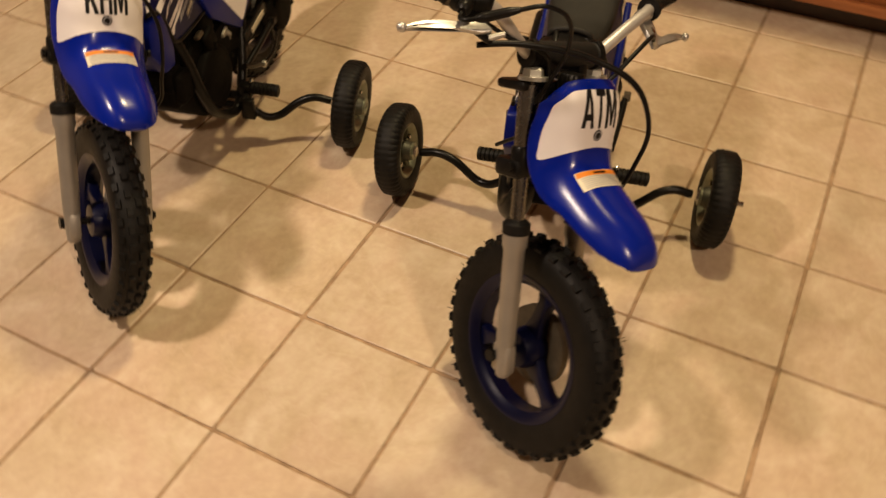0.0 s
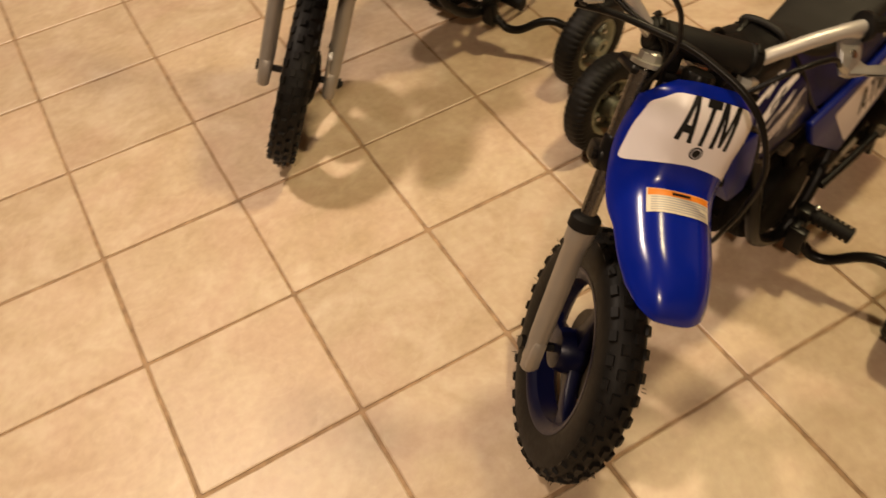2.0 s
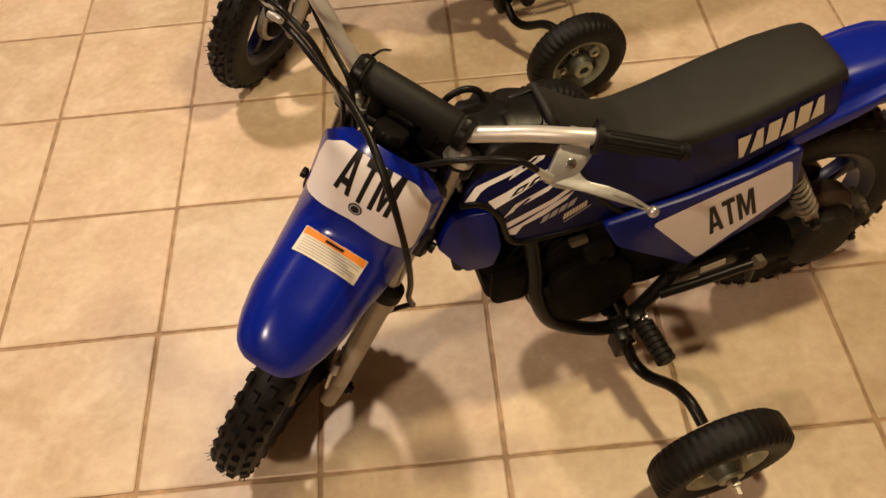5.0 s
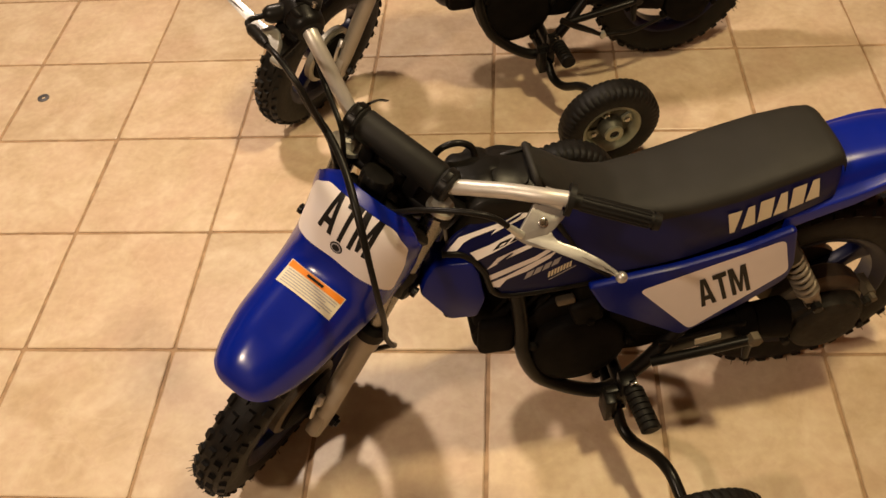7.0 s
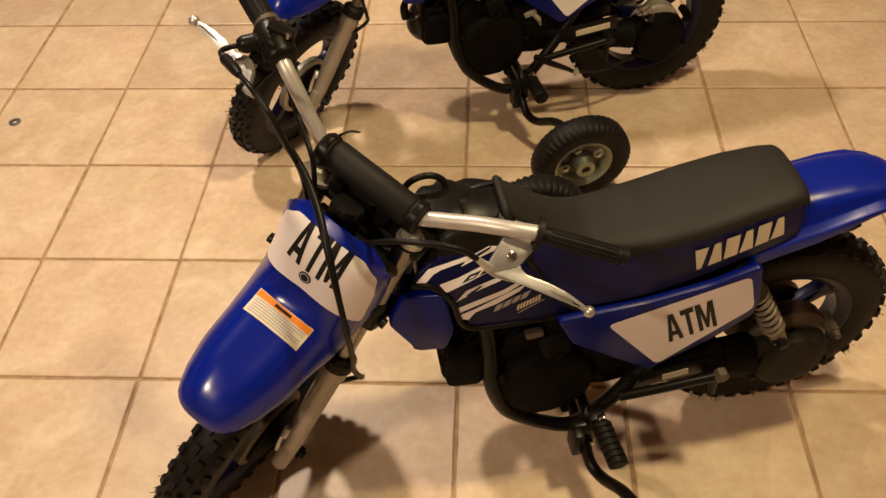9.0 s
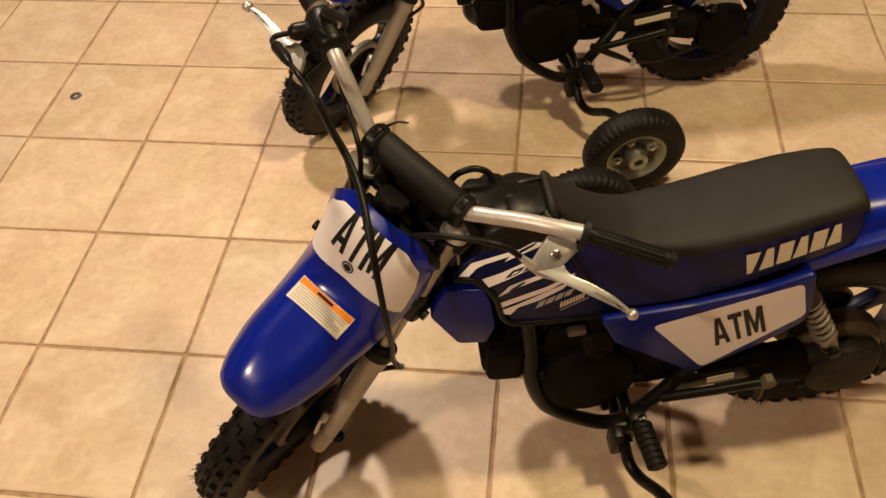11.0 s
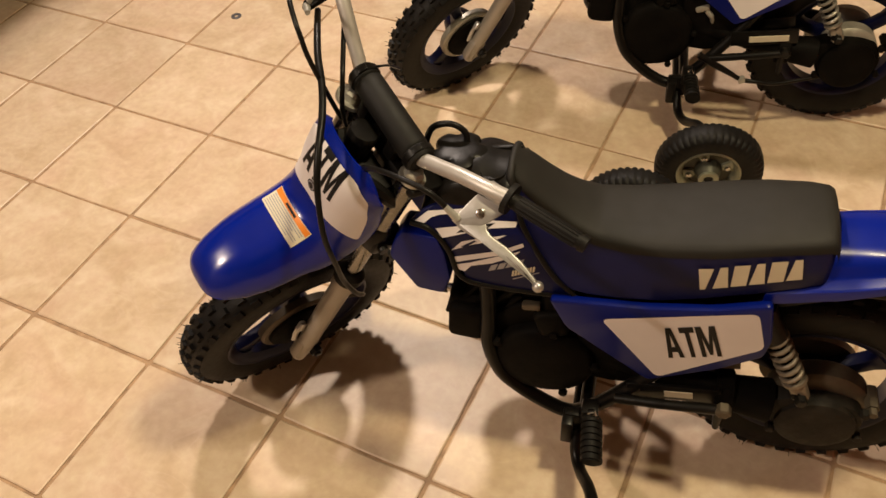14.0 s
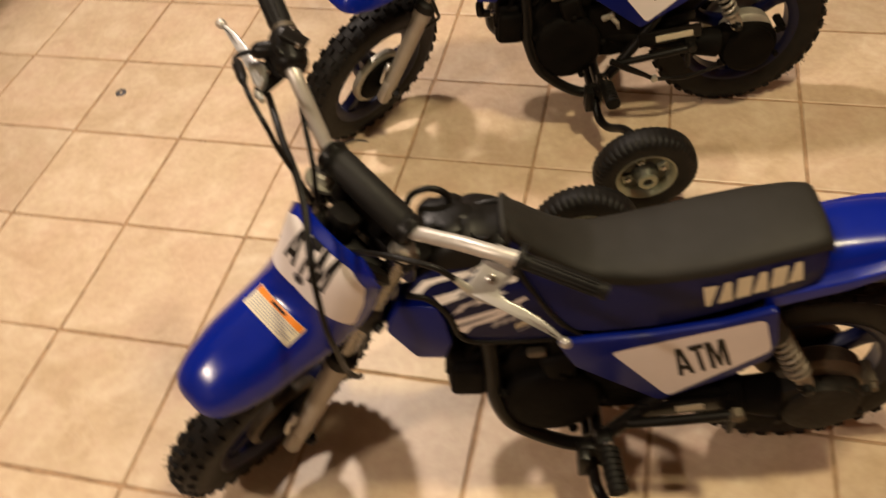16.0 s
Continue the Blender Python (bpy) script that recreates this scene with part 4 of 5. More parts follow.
    hose("switch_cable", [(0.004, -0.176, 0.470), (0.030, -0.120, 0.440), (0.052, -0.076, 0.424), (0.048, -0.058, 0.386), (0.020, -0.05, 0.34), (-0.03, -0.03, 0.30)], 0.0030, bike, m=M)
    arm = part("brake_arm", tube([(0.056, 0.048, 0.046), (0.060, 0.050, 0.026), (0.058, 0.052, 0.004)], 0.0046, 10, 4, m=M, squash=0.6), SILVER, bike, "silver brake arm")
    part("clevis", block((0.011, 0.009, 0.016), M @ pose(0.058, 0.051, 0.044, 10, -20), 0.002), SILVER, arm)

    # -- number plate and front fender
    M = F @ pose(0, -0.0075, 0 if name_text == "ATM" else 0.005)
    fender = part("front_fender", front_fender_mesh(M), BLUE, bike, "glossy blue plastic fender and plate")
    at = lambda l, b, lift: M @ FRONT_AT(b, l, lift)  # noqa: E731
    plate = part("plate_decal", film(rounded([(-0.044, 0.0145), (0.044, 0.0145), (0.0620, 0.034), (0.0655, 0.062), (0.0670, 0.1045), (0.045, 0.0975), (0.022, 0.0925), (0, 0.0905), (-0.022, 0.0925), (-0.045, 0.0975), (-0.0670, 0.1045), (-0.0655, 0.062), (-0.0620, 0.034)], 0.006, 3), at, 7, 0.0010), WHITE, fender, "white number plate film")
    write(name_text, 0.064, 0.051, lambda a, b, h: at(a, 0.0395 - b, h), plate, 2)
    disc = lambda r, n=24: [(r * math.cos(2 * math.pi * k / n), r * math.sin(2 * math.pi * k / n)) for k in range(n)]  # noqa: E731
    part("round_badge", film([(a - 0.001, b + 0.0745) for a, b in disc(0.0078)], at, 1, 0.0014), INK, plate)
    part("badge_ring", film([(a - 0.001, b + 0.0745) for a, b in disc(0.0062)], at, 1, 0.0018), GREY_PRINT, plate)
    part("badge_centre", film([(a - 0.001, b + 0.0745) for a, b in disc(0.0046)], at, 1, 0.0022), INK, plate)
    notice = part("warning_label", film([(-0.0385, 0.1215), (0.0365, 0.1215), (0.0365, 0.1495), (-0.0385, 0.1495)], at, 12, 0.0010), CREAM_LABEL, fender, "cream warning label with an orange band")
    part("orange_band", film([(-0.0375, 0.1221), (0.0355, 0.1221), (0.0355, 0.1290), (-0.0375, 0.1290)], at, 12, 0.0015), ORANGE, notice)
    part("caption_bar", film([(-0.012, 0.1242), (0.010, 0.1242), (0.010, 0.1272), (-0.012, 0.1272)], at, 3, 0.0019), INK, notice)
    for k in range(6):
        b = 0.1308 + 0.0030 * k
        part("text_line", film([(-0.0345, b), (0.033 - 0.011 * (k % 3 == 2), b), (0.033 - 0.011 * (k % 3 == 2), b + 0.0011), (-0.0345, b + 0.0011)], at, 10, 0.0015), GREY_PRINT, notice)

    M = F

    # -- rear wheel and drive
    R = pose(0.097, 0, AXLE_R)
    spoke_wheel(bike, R, 98, -1, "rear_wheel", "dark blue cast wheel with three spokes", clean)
    part("gear_case", slab(rounded([(0.156, 0.200), (0.124, 0.213), (0.080, 0.217), (0.044, 0.205), (0.030, 0.173), (0.040, 0.137), (0.074, 0.113), (0.112, 0.117), (0.140, 0.139)], 0.02, 4), 0.030, 0.070, 0.007), housing, bike, "dark cast final drive housing")
    part("gear_cover", lathe([(0.068, 0.050), (0.075, 0.049), (0.079, 0.043), (0.080, 0.030)], 36, "y", (0.090, 0, 0.166)), housing, bike)
    big = 0.054 if clean else 0.064
    part("drum_housing", lathe([(0.018, big - 0.004), (0.022, big), (0.044, big), (0.050, big - 0.006), (0.052, big - 0.019)], 36, "y", (0.090, 0, AXLE_R)), casting, bike, "cast drum")
    for x, z in ((0.040, 0.205), (0.034, 0.150), (0.128, 0.226), (0.140, 0.140)):
        part("case_bolt", lathe([(0.066, 0.006), (0.076, 0.006), (0.077, 0.004)], 6, "y", (x, 0, z)), housing, bike, sharp=20)
    part("axle_nut", lathe([(0.03, 0.009), (0.062, 0.009), (0.062, 0.006), (0.072, 0.006)], 6, "y", (0.030, 0, 0.205)), ENGINE if clean else CASTING, bike, sharp=20)
    part("drive_arm", tube([(0.150, 0.056, 0.180), (0.215, 0.056, 0.188), (0.300, 0.050, 0.205), (0.400, 0.042, 0.225)], [(0, 0.030), (0.25, 0.023), (0.3, 0.019), (1, 0.019)], 20, 5), ENGINE, bike, "black drive shaft arm")
    part("arm_collar", lathe([(-0.012, 0.027), (-0.010, 0.030), (0.010, 0.030), (0.012, 0.027)], 24, "x", (0.208, 0.056, 0.187)), ENGINE, bike)
    part("arm_label", block((0.070 if clean else 0.036, 0.0016, 0.012), pose(0.2407, 0.0790, 0.2185, 0, 7) if clean else pose(0.2655, 0.0790, 0.1935, 0, 9), 0), CREAM, bike, "small cream sticker")
    part("guard_plate", block((0.120, 0.006, 0.030), pose(0.249, 0.0750, 0.2185, 0, 7) if clean else pose(0.272, 0.0750, 0.192, 0, 8), 0.002), BLACK_METAL, bike)
    if clean:
        fitting = part("pump_fitting", block((0.026, 0.014, 0.012), pose(0.368, 0.061, 0.266, 0, 20), 0.004), CLEAN_CASTING, bike, "bright alloy pump fitting")
        part("union", tube([(0.360, 0.062, 0.262), (0.350, 0.064, 0.250), (0.346, 0.060, 0.236)], [(0, 0.0052), (0.5, 0.0052), (0.55, 0.0036), (1, 0.0036)], 10, 4), CLEAN_CASTING, fitting)
        rod = part("brake_rod", tube([(0.362, 0.090, 0.182), (0.338, 0.092, 0.168), (0.297, 0.092, 0.145), (0.274, 0.092, 0.132), (0.244, 0.092, 0.1295), (0.205, 0.088, 0.126), (0.130, 0.070, 0.135)], [(0, 0.0065), (0.2, 0.0065), (0.35, 0.0045), (1, 0.0035)], 10, 5), BLACK_METAL, bike, "thin black brake rod")
        part("rod_end", block((0.014, 0.010, 0.014), pose(0.274, 0.092, 0.132, 0, 25), 0.003), ZINC, rod, "bright rod end")
    part("heat_shield", block((0.080, 0.006, 0.022), pose(0.235, 0.046, 0.232, 0, 10), 0.002), BLACK_METAL if clean else CASTING, bike)
    part("cable_stay", tube([(0.345, 0.086, 0.172), (0.280, 0.092, 0.186), (0.212, 0.096, 0.200)], 0.007, 10, 5), BLACK_METAL, bike)
    part("stay_bolt", lathe([(0.092, 0.010), (0.104, 0.010), (0.106, 0.007)], 6, "y", (0.210, 0, 0.203)), BLACK_METAL if clean else CASTING, bike, "dull bolt head", sharp=20)
    part("stand_tip", tube([(0.214, 0.092, 0.190), (0.212, 0.094, 0.155)], [(0, 0.007), (1, 0.0045)], 10, 2), BLACK_METAL, bike)
    part("swing_arm", tube([(0.080, -0.055, 0.175), (0.200, -0.054, 0.195), (0.400, -0.045, 0.225)], 0.015, 14, 4), BLACK_METAL, bike)
    part("exhaust_pipe", tube([(0.53, -0.03, 0.28), (0.50, -0.068, 0.25), (0.40, -0.080, 0.24), (0.28, -0.080, 0.28), (0.12, -0.078, 0.32)], [(0, 0.012), (0.4, 0.016), (0.55, 0.027), (0.95, 0.027), (1, 0.012)], 18, 6), BLACK_METAL, bike, "black painted exhaust")
    for s in (-1, 1):
        top, low = Vector((0.194, s * 0.052, 0.362)), Vector((0.119, s * 0.068, 0.221))
        shock = part("shock_absorber", tube([top, top.lerp(low, 0.5), low], 0.0095, 14, 2), BLACK_METAL, bike)
        turns, pts = 6, []
        d = (low - top).normalized()
        u = d.orthogonal().normalized()
        v = d.cross(u)
        for k in range(turns * 12 + 1):
            t = k / (turns * 12)
            a = 2 * math.pi * turns * t
            pts.append(top.lerp(low, 0.30 + 0.48 * t) + 0.0132 * (u * math.cos(a) + v * math.sin(a)))
        part("coil_spring", tube(pts, 0.0031, 8, 0), spring, shock, "steel coil spring")
        part("shock_cover", tube([top, top.lerp(low, 0.34)], 0.0150, 20, 0), BLACK_METAL, shock)
        part("spring_seat", tube([top.lerp(low, 0.785), top.lerp(low, 0.815)], 0.0160, 20, 0), spring, shock)
        part("shock_eye", block((0.022, 0.018, 0.034), Matrix.Translation(top.lerp(low, 0.93)) @ pose(0, 0, 0, 0, 24), 0.006), spring, shock)
        part("eye_bolt", lathe([(s * 0.066, 0.008), (s * 0.084, 0.008), (s * 0.086, 0.006)], 6, "y", (low.x + 0.002, 0, low.z + 0.004)), BLACK_METAL, shock, sharp=20)

    # -- engine and frame
    part("crankcase", slab(rounded([(0.540, 0.250), (0.515, 0.160), (0.470, 0.122), (0.420, 0.130), (0.385, 0.190), (0.370, 0.250), (0.400, 0.300), (0.480, 0.310)], 0.03, 4), -0.056, 0.056, 0.010), ENGINE, bike, "black cast crankcase")
    part("crankcase_cover", lathe([(0.054, 0.068), (0.068, 0.068), (0.073, 0.064), (0.077, 0.056), (0.079, 0.042), (0.080, 0.020), (0.080, 0.006)], 40, "y", (0.446, 0, 0.208)), ENGINE, bike, "round black crankcase cover")
    for k in range(5):
        part("cover_bolt", lathe([(0.070, 0.0062), (0.0765, 0.0062), (0.078, 0.0045)], 6, "y", (0.446 + 0.070 * math.cos(1.2566 * k + 0.5), 0, 0.208 + 0.070 * math.sin(1.2566 * k + 0.5))), ENGINE, bike, sharp=20)
    part("flywheel_cover", lathe([(-0.050, 0.060), (-0.070, 0.058), (-0.076, 0.045), (-0.077, 0.01)], 36, "y", (0.455, 0, 0.212)), ENGINE, bike)
    cyl = part("cylinder", block((0.10, 0.080, 0.085), pose(0.515, 0.0, 0.275, 0, -35), 0.01), ENGINE, bike, "black finned cylinder")
    for k in range(6):
        part("fin", block((0.006, 0.100, 0.104), pose(0.515, 0, 0.275, 0, -35) @ pose(-0.04 + 0.017 * k, 0, 0), 0.002), ENGINE, cyl)
    part("air_box", block((0.052, 0.106, 0.090), pose(0.554, 0.0, 0.258, 0, -4), 0.016, 4), ENGINE, bike, "black plastic air cleaner box")
    part("air_box_lid", block((0.050, 0.022, 0.064), pose(0.552, 0.056, 0.258, 0, -4), 0.010, 3), ENGINE, bike)
    part("exhaust_header", tube([(0.545, -0.020, 0.285), (0.572, -0.040, 0.240), (0.566, -0.058, 0.192), (0.520, -0.072, 0.172), (0.440, -0.080, 0.200), (0.400, -0.080, 0.240)], [(0, 0.014), (0.3, 0.024), (0.6, 0.024), (1, 0.016)], 18, 6), BLACK_METAL, bike, "black painted exhaust header")
    part("clutch_housing", slab(rounded([(0.405, 0.285), (0.405, 0.180), (0.350, 0.173), (0.300, 0.187), (0.290, 0.250), (0.330, 0.290)], 0.014), 0.020, 0.063, 0.006), ENGINE, bike, "black cast clutch housing")
    part("spark_plug", lathe([(0.560, 0.010), (0.572, 0.010), (0.574, 0.0065), (0.596, 0.0060), (0.598, 0.004)], 12, "x", (0, 0.014, 0.268)), CHROME, bike, "bright spark plug")
    plug_cap = part("plug_cap", tube([(0.588, 0.014, 0.268), (0.612, 0.014, 0.268)], [(0, 0.0085), (0.85, 0.0092), (1, 0.0070)], 14, 0), BLACK, bike, "black rubber plug cap")
    part("cap_elbow", tube([(0.606, 0.014, 0.266), (0.608, 0.014, 0.285), (0.604, 0.012, 0.302)], [(0, 0.0088), (0.6, 0.0080), (1, 0.0050)], 12, 4), BLACK, plug_cap)
    hose("plug_lead", [(0.604, 0.012, 0.300), (0.598, 0.010, 0.325), (0.580, 0.004, 0.352), (0.560, 0.0, 0.375)], 0.0036, bike)
    part("carburettor", block((0.056, 0.060, 0.056), pose(0.425, 0.035, 0.318), 0.012, 3), ENGINE, bike)
    part("carburettor_cap", lathe([(0.342, 0.016), (0.352, 0.016), (0.356, 0.011)], 16, "z", (0.425, 0.046, 0)), CASTING, bike)
    part("oil_pump_cover", block((0.040, 0.018, 0.044), pose(0.438, 0.066, 0.292, 0, 15), 0.008, 3), ENGINE, bike)
    part("carburettor_lid", block((0.024, 0.012, 0.010), pose(0.4645, 0.062, 0.316, 12, 4), 0.003), CASTING, bike, "dull grey alloy lid")
    part("kick_starter", tube([(0.452, -0.074, 0.200), (0.440, -0.094, 0.230), (0.420, -0.098, 0.285)], 0.007, 10, 5), BLACK_METAL, bike)
    for s in (-1, 1):
        part("cradle_tube", tube([(0.606, s * 0.015, 0.420), (0.548, s * 0.036, 0.395), (0.527, s * 0.046, 0.345), (0.521, s * 0.060, 0.285), (0.520, s * 0.069, 0.230), (0.506, s * 0.072, 0.180), (0.486, s * 0.072, 0.150), (0.446, s * 0.072, 0.116), (0.408, s * 0.074, 0.101), (0.380, s * 0.076, 0.120), (0.340, s * 0.073, 0.166), (0.300, s * 0.064, 0.215), (0.240, s * 0.052, 0.300), (0.190, s * 0.044, 0.375)], 0.0105, 14, 6), BLACK_METAL, bike, "black steel frame tube")
        foot_peg(bike, s, 0.9 if name_text == "ATM" else 0.82)
        training_wheel(bike, s, *stabilisers[s], name_text == "ATM")
    part("cross_tube", tube([(0.382, -0.080, 0.120), (0.382, 0.080, 0.120)], 0.0095, 14, 0), BLACK_METAL, bike)
    part("stabiliser_beam", tube([(0.392, -0.100, 0.098), (0.392, 0.100, 0.098)], 0.0095, 14, 0), BLACK_METAL, bike)
    part("back_bone", tube([(0.640, 0, 0.470), (0.540, 0, 0.430), (0.400, 0, 0.370), (0.180, 0, 0.385)], 0.017, 14, 6), BLACK_METAL, bike)
    part("inner_fender", slab([(0.30, 0.30), (0.22, 0.36), (0.10, 0.404), (0.05, 0.404), (0.06, 0.396), (0.10, 0.394), (0.20, 0.345), (0.27, 0.26)], -0.045, 0.045, 0.002), BLACK, bike, "black inner mudguard")
    part("under_tray", block((0.24, 0.104, 0.07), pose(0.33, 0, 0.325, 0, 0), 0.015), BLACK, bike)
    part("engine_mount", block((0.15, 0.084, 0.10), pose(0.47, 0, 0.320, 0, 8), 0.015), BLACK, bike)
    part("oil_tank", slab(rounded([(0.40, 0.29), (0.40, 0.22), (0.345, 0.20), (0.27, 0.24), (0.26, 0.30)], 0.015), -0.044, 0.044, 0.008), BLACK, bike, "black plastic oil tank")

    # -- tank, covers, seat and tail
    part("fuel_tank", tank_mesh(), BLACK, bike, "black plastic tank")
    cap = part("tank_cap", lobed([(0.478, 0.030), (0.493, 0.0345), (0.500, 0.0350), (0.5060, 0.0325), (0.5085, 0.0270), (0.5095, 0.018), (0.5100, 0.006)], (0.563, -0.004), 5, 0.26), BLACK, bike, "black moulded filler cap with broad lobes")
    part("cap_collar", lathe([(0.476, 0.034), (0.489, 0.0345), (0.493, 0.033), (0.494, 0.028)], 32, "z", (0.563, -0.004, 0)), BLACK, cap)
    part("tank_rib", block((0.040, 0.0075, 0.006), pose(0.510, -0.020, 0.503, 0, 7, 6), 0.0025), BLACK, bike)
    part("tank_boss", lobed([(0.470, 0.016), (0.4985, 0.0165), (0.5015, 0.0150), (0.4985, 0.0125), (0.4985, 0.004)], (0.519, 0.020), 3, 0.08), BLACK, bike, "low black boss with a sunken middle")
    hose("vent_hose", [(0.557, -0.014, 0.500), (0.5585, -0.020, 0.5165), (0.568, -0.021, 0.5260), (0.5814, -0.021, 0.5285), (0.5965, -0.021, 0.5225), (0.6045, -0.020, 0.5106), (0.611, -0.018, 0.485), (0.619, -0.01, 0.45)], 0.0040, bike, label="black rubber vent hose")
    for s in (-1, 1):
        shroud = part("side_cover", slab(rounded(SHROUD, 0.005), 0.0595, 0.0645, 0.0015, lambda v: cover_point(v.x, v.y, v.z, s), cuts=2), BLUE_COVER, bike, "dark blue side cover with white slashes")
        side_graphics(bike, shroud, s, 0.0645)
        part("black_edge", tube([(0.612, s * 0.062, 0.442), (0.588, s * 0.064, 0.436), (0.567, s * 0.065, 0.405), (0.553, s * 0.065, 0.358), (0.510, s * 0.064, 0.346), (0.412, s * 0.064, 0.347)], 0.0038, 10, 5), BLACK, shroud)
        part("seat_edge", tube([cover_point(x, y, z, s) for x, y, z in ((0.503, 0.064, 0.512), (0.480, 0.064, 0.458), (0.441, 0.065, 0.386), (0.410, 0.066, 0.350))], 0.0034, 10, 5), BLACK, shroud)
        part("air_scoop", slab(rounded(SCOOP, 0.006), s * 0.030, s * 0.070, 0.004), BLUE_PANEL, bike, "blue plastic air scoop")
        panel = part("side_panel", slab(rounded(PANEL, 0.008), s * 0.0660, s * 0.0785, 0.004), BLUE_PANEL, bike, "blue plastic side panel")
        on = lambda a, b, lift: Vector((a, s * (0.0785 + lift), b))  # noqa: E731
        if name_text == "KHM":
            panel.location = Vector((-0.002, -s * 0.006, 0.024)) * UNIT
        plate = part("panel_plate", film(rounded(PLATE, 0.010), on, 0, 0.0008), WHITE, panel, "white plate film")
        d = Vector((-0.0618, 0.0205)).normalized()
        u = Vector((d.y, -d.x)) * -1
        ang = lambda a, b, h: on(0.2695 + s * (d.x * a) - 0.0 + u.x * b * (1 if s > 0 else 1), 0.3115 + s * d.y * a + u.y * b, h)  # noqa: E731
        write(name_text, 0.064, 0.060, lambda a, b, h: ang(a + 0.002, b if u.y > 0 else -b, h), plate, 0)
    part("seat", seat_mesh("top"), GRAY_VINYL, bike, "charcoal vinyl seat top")
    part("seat_lip", tube([(0.494, -0.033, 0.488), (0.497, -0.026, 0.504), (0.498, 0, 0.5095), (0.497, 0.026, 0.504), (0.494, 0.033, 0.488)], 0.0046, 12, 6), GRAY_VINYL, bike, "rolled front lip of the seat")
    skirt = part("seat_skirt", seat_mesh("side"), BLUE_VINYL, bike, "navy vinyl seat side")
    for s in (-1, 1):
        for k in range(6):
            x0, x1 = 0.2765 - 0.0184 * k, 0.2765 - 0.0184 * k - 0.0160
            low, high = ((0.0052, 0.0), (0.0, 0.0042), (0.0, 0.0), (0.0, 0.0042), (0.0, 0.0), (0.0, 0.0042))[k]
            part("print_block", film(rounded([(x0 - low, 0.30 + 0.010 * k), (x0 - high + 0.001, 0.72 + 0.016 * k), (x1 + high + 0.001, 0.72 + 0.016 * k), (x1 + low, 0.30 + 0.010 * k)], 0.0012, 2), lambda a, b, h: seat_side(a, b, h, s), 1, 0.0012), CREAM, skirt)
    part("rear_fender", rear_fender_mesh(), BLUE_TAIL, bike, "glossy blue plastic rear fender")
    return bike


def sphere(r):
    bm = bmesh.new()
    bmesh.ops.create_uvsphere(bm, u_segments=16, v_segments=10, radius=r)
    return bm


def tank_mesh():
    bm = slab(rounded([(0.606, 0.420), (0.602, 0.455), (0.570, 0.482), (0.540, 0.491), (0.494, 0.489), (0.490, 0.470), (0.500, 0.410)], 0.012), -0.0585, 0.0585, 0.008, cuts=2)
    for v in bm.verts:
        if v.co.z > 0.42:
            t = min(1, (v.co.z - 0.42) / 0.06)
            v.co.y *= 1 - 0.22 * t
            v.co.z += t * (0.017 * (1 - (v.co.y / 0.047) ** 2) + 0.0035 * math.sin(v.co.x * 95 + v.co.y * 40) * math.cos(v.co.y * 75))
    return bm


GRAY_VINYL_DARK = grain(material("black_vinyl", (0.006, 0.0055, 0.005), 0.62, spec=0.3), 22, 0.15, 0.25, 700, 0.08)
CREAM_LABEL = grain(material("cream_label", (0.66, 0.60, 0.47), 0.4), 15, 0.06)
BLUE_COVER = grain(material("dark_blue_cover", (0.002, 0.0035, 0.040), 0.42, spec=0.2), 14, 0.1, 0.02, 260, 0.05)

motorcycle("ATM", pose(1.0803 * UNIT, 0.0295 * UNIT, 0, 0, 0, 192.3), 50, "small blue motorcycle with stabilisers, plate lettered ATM", {1: (0.349, 0.297), -1: (0.352, 0.334)})
motorcycle("KHM", pose(1.000 * UNIT, 0.835 * UNIT, 0, 0, 0, 194.5), 47.5, "small blue motorcycle with stabilisers, plate lettered KHM", {1: (0.333, 0.311), -1: (0.345, 0.318)})
UNIT = 1.0

# ---------------------------------------------------------------- the room
T = 0.267 * K
X0, X1, Y0, Y1, HIGH = -2.8, 2.6, -2.8, 3.1, 2.45


def wall(name, size, at):
    ob = part(name, block(size, Matrix.Translation(at), 0), WALL_PAINT, None, smooth=False)
    tagged(ob, "plain cream painted wall", "wall", kind="structure")


wall("wall_north", (X1 - X0 + 0.4, 0.12, HIGH), ((X0 + X1) / 2, Y1 + 0.06, HIGH / 2))
wall("wall_south", (X1 - X0 + 0.4, 0.12, HIGH), ((X0 + X1) / 2, Y0 - 0.06, HIGH / 2))
wall("wall_west", (0.12, Y1 - Y0, HIGH), (X0 - 0.06, (Y0 + Y1) / 2, HIGH / 2))
wall("wall_east", (0.12, Y1 - Y0, HIGH), (X1 + 0.06, (Y0 + Y1) / 2, HIGH / 2))
tagged(part("ceiling", block((X1 - X0 + 0.4, Y1 - Y0 + 0.4, 0.1), pose((X0 + X1) / 2, (Y0 + Y1) / 2, HIGH + 0.05), 0), CEILING_PAINT, None, smooth=False), "plain white painted ceiling", "ceiling", kind="structure")

# base cabinet with a recessed plinth
cab = thing("base_cabinet", pose(1.82, -0.35, 0), "reddish-brown wooden base cabinet above a dark recessed plinth", "cabinet")
part("body", block((0.58, 2.8, 0.76), pose(0.29, 0, 0.48), 0.004), WOOD, cab)
part("plinth", block((0.46, 2.56, 0.10), pose(0.33, 0, 0.0502), 0.002), DARK_WOOD, cab, "dark recessed plinth")
part("worktop", block((0.80, 2.84, 0.036), pose(0.18, 0, 0.88), 0.006), DARK_WOOD, cab)
part("bottom_rail", block((0.018, 2.58, 0.03), pose(-0.011, 0, 0.118), 0.003), WOOD, cab)

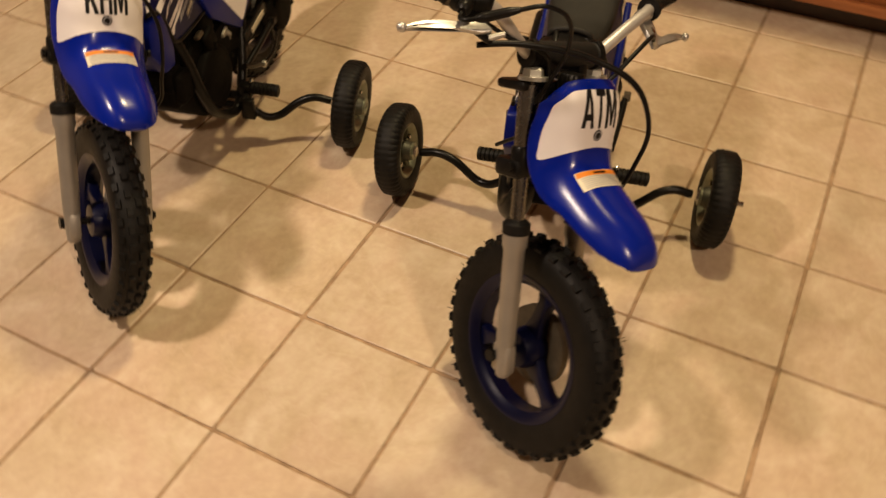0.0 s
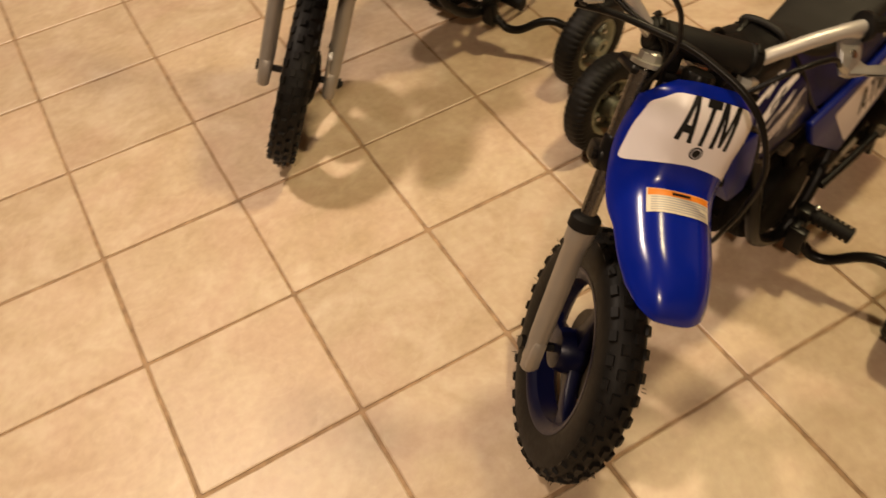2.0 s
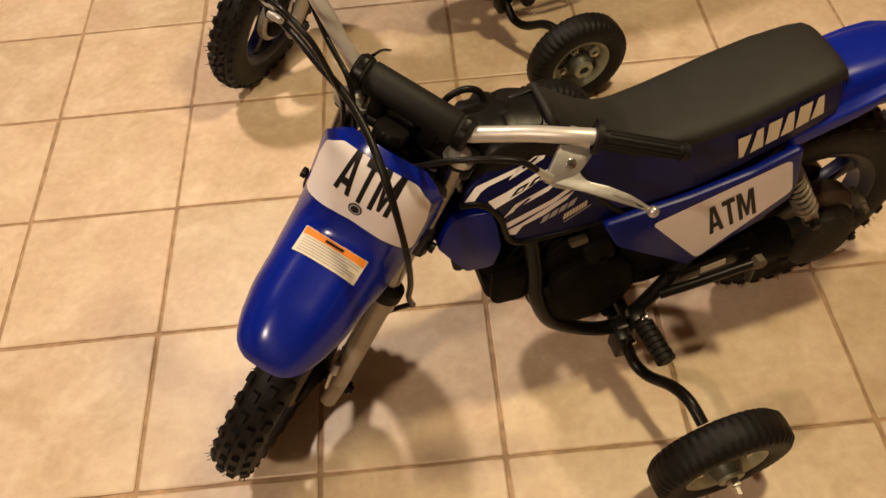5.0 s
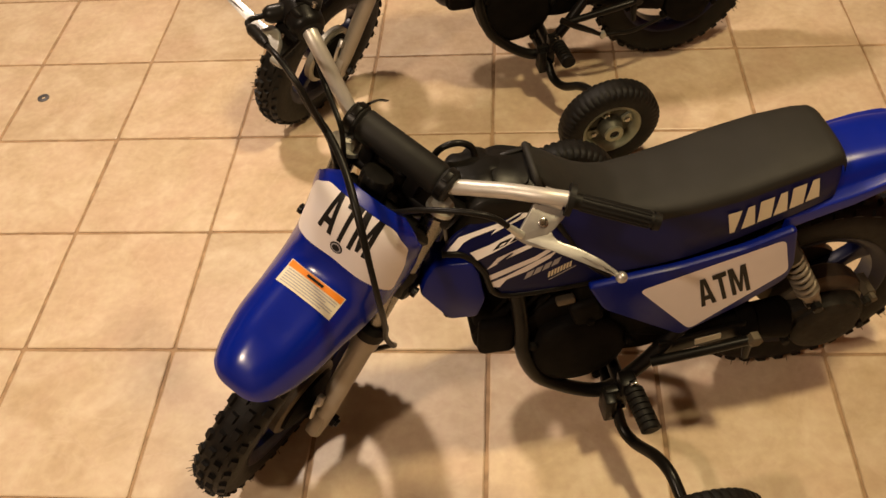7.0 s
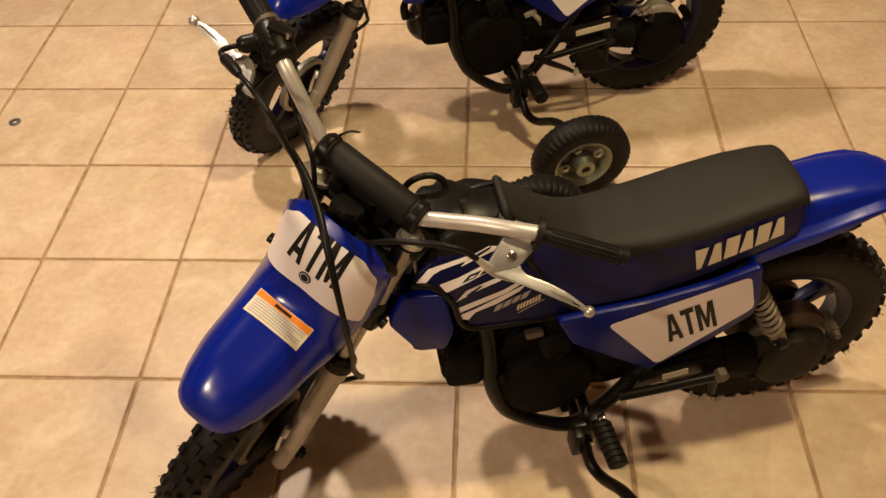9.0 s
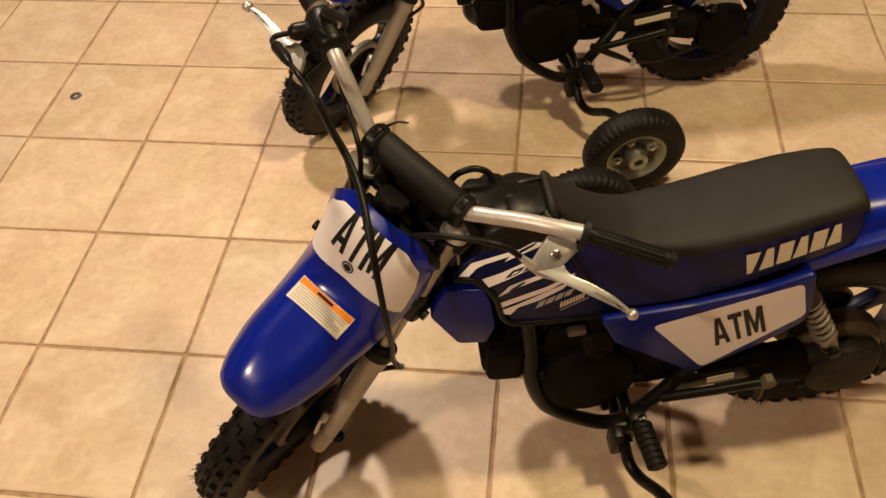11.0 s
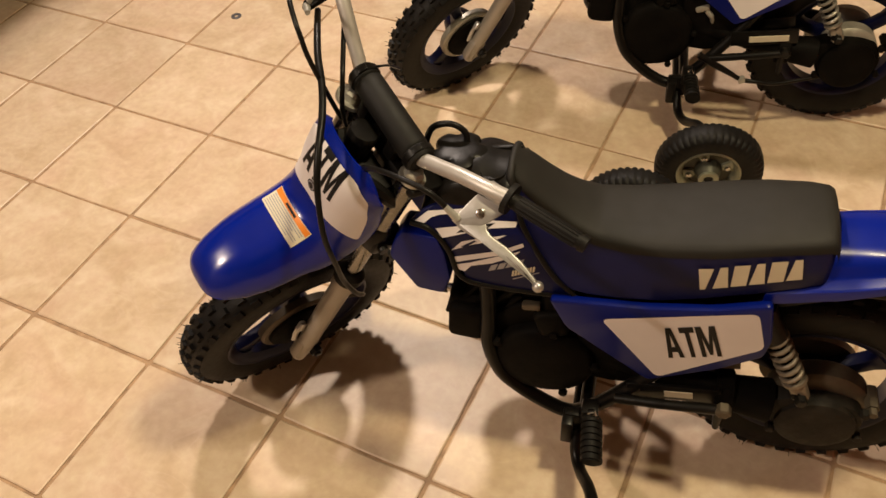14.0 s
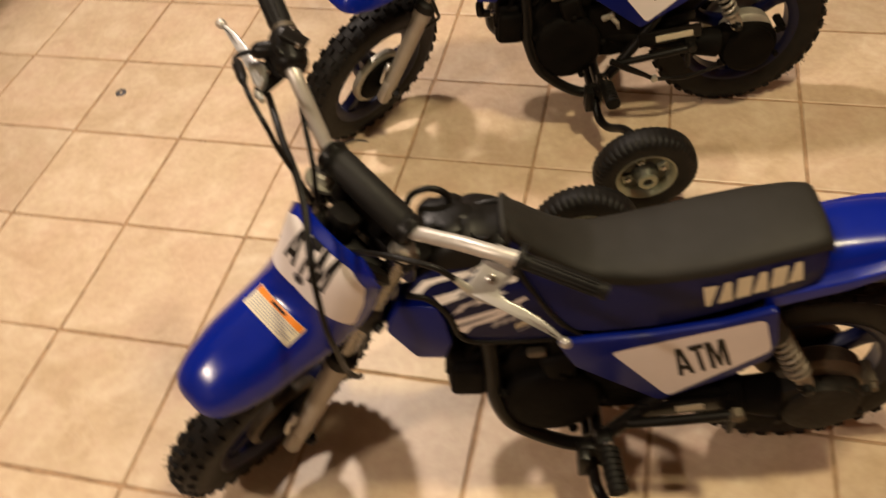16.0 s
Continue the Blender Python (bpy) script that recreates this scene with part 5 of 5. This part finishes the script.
# table whose edge shades the tiles beside the motorcycles
table = thing("dining_table", pose(-1.62, 0.62, 0), "dark wooden table on a central pedestal with spread feet", "table")
part("tabletop", block((1.44, 1.9, 0.034), pose(0, 0, 0.738), 0.008), DARK_WOOD, table)
part("apron", block((1.10, 1.5, 0.07), pose(0, 0, 0.684), 0.004), DARK_WOOD, table)
part("pedestal", lathe([(0.07, 0.07), (0.12, 0.085), (0.20, 0.055), (0.42, 0.042), (0.58, 0.060), (0.655, 0.085)], 24, "z"), DARK_WOOD, table, "turned pedestal")
for k in range(4):
    a = radians(31 + 90 * k)
    part("foot", tube([(0.03 * math.cos(a), 0.03 * math.sin(a), 0.14), (0.14 * math.cos(a), 0.14 * math.sin(a), 0.075), (0.26 * math.cos(a), 0.26 * math.sin(a), 0.026)], [(0, 0.034), (0.6, 0.028), (1, 0.025)], 12, 5), DARK_WOOD, table)

# steel washer lying on a tile
washer = lathe([(0.0012, 0.0145), (0.003, 0.0145), (0.0034, 0.013), (0.0034, 0.0055), (0.0012, 0.005)], 24, "z", (-0.485 * K, 0.676 * K, -0.001), closed=True)
tagged(part("washer", washer, WASHER, None), "dull grey steel washer lying on a tile", "washer")

# floor: grout bed and single tiles
floor = part("floor", block((X1 - X0 + 0.3, Y1 - Y0 + 0.3, 0.06), pose((X0 + X1) / 2, (Y0 + Y1) / 2, -0.0335), 0), GROUT, None, smooth=False)
tagged(floor, "square beige glazed tiles with brown grout", "floor", kind="structure")


def tile_mesh(k):
    rnd = random.Random(k)
    g = 0.0036
    a = T / 2 - g
    bm = bmesh.new()
    top, edge, low = [], [], []
    n = 5
    ring = []
    for cx, cy, start in ((1, 1, 0), (-1, 1, 90), (-1, -1, 180), (1, -1, 270)):
        for j in range(2):
            t = radians(start + 90 * j)
            ring.append((cx * (a - 0.003) + 0.003 * math.cos(t), cy * (a - 0.003) + 0.003 * math.sin(t)))
    pts = []
    for (x, y), (u, v) in zip(ring, ring[1:] + ring[:1]):
        pts.append((x, y))
        if math.hypot(u - x, v - y) > 0.1:
            for j in range(1, n):
                w = rnd.uniform(-0.0009, 0.0009)
                px, py = x + (u - x) * j / n, y + (v - y) * j / n
                pts.append((px + w * (abs(u - x) < 1e-6), py + w * (abs(v - y) < 1e-6)))
    for x, y in pts:
        s = 1 - 0.0025 / a
        top.append(bm.verts.new((x * s, y * s, 0)))
        edge.append(bm.verts.new((x, y, -0.0015)))
        low.append(bm.verts.new((x, y, -0.006)))
    bm.faces.new(top)
    k = len(top)
    for i in range(k):
        j = (i + 1) % k
        bm.faces.new((top[i], edge[i], edge[j], top[j]))
        bm.faces.new((edge[i], low[i], low[j], edge[j]))
    bmesh.ops.recalc_face_normals(bm, faces=bm.faces)
    me = bpy.data.meshes.new("tile")
    for f in bm.faces:
        f.smooth = False
    bm.to_mesh(me)
    bm.free()
    me.materials.append(TILE)
    return me


TILES = [tile_mesh(k) for k in range(8)]
rnd = random.Random(5)
rest_v, rest_f = [], []
for i in range(math.ceil((X0 + 0.01) / T - 0.5), math.floor((X1 - 0.01) / T) + 1):
    for j in range(math.ceil((Y0 + 0.01) / T - 0.5), math.floor((Y1 - 0.01) / T) + 1):
        x, y = (i + 0.5) * T, (j + 0.5) * T
        ox, oy, turn, me = rnd.uniform(-0.0012, 0.0012), rnd.uniform(-0.0012, 0.0012), rnd.choice((0, 90, 180, 270)) + rnd.uniform(-0.2, 0.2), rnd.choice(TILES)
        if x + T / 2 > X1 + 0.1 or y + T / 2 > Y1 + 0.1:
            continue
        if -1.65 < x < 2.1 and -1.1 < y < 2.3:
            ob = new("tile", me)
            ob.matrix_basis = pose(x + ox, y + oy, 0, rnd.uniform(-0.12, 0.12), rnd.uniform(-0.12, 0.12), turn)
            ob.parent = floor
        else:
            m = pose(x + ox, y + oy, 0, 0, 0, turn)
            base = len(rest_v)
            rest_v += [tuple(m @ v.co) for v in me.vertices]
            rest_f += [tuple(base + q for q in p.vertices) for p in me.polygons]
rest = bpy.data.meshes.new("far_tiles")
rest.from_pydata(rest_v, [], rest_f)
rest.materials.append(TILE)
far = new("far_tiles", rest)
far.parent = floor
tagged(far, kind="stuff")
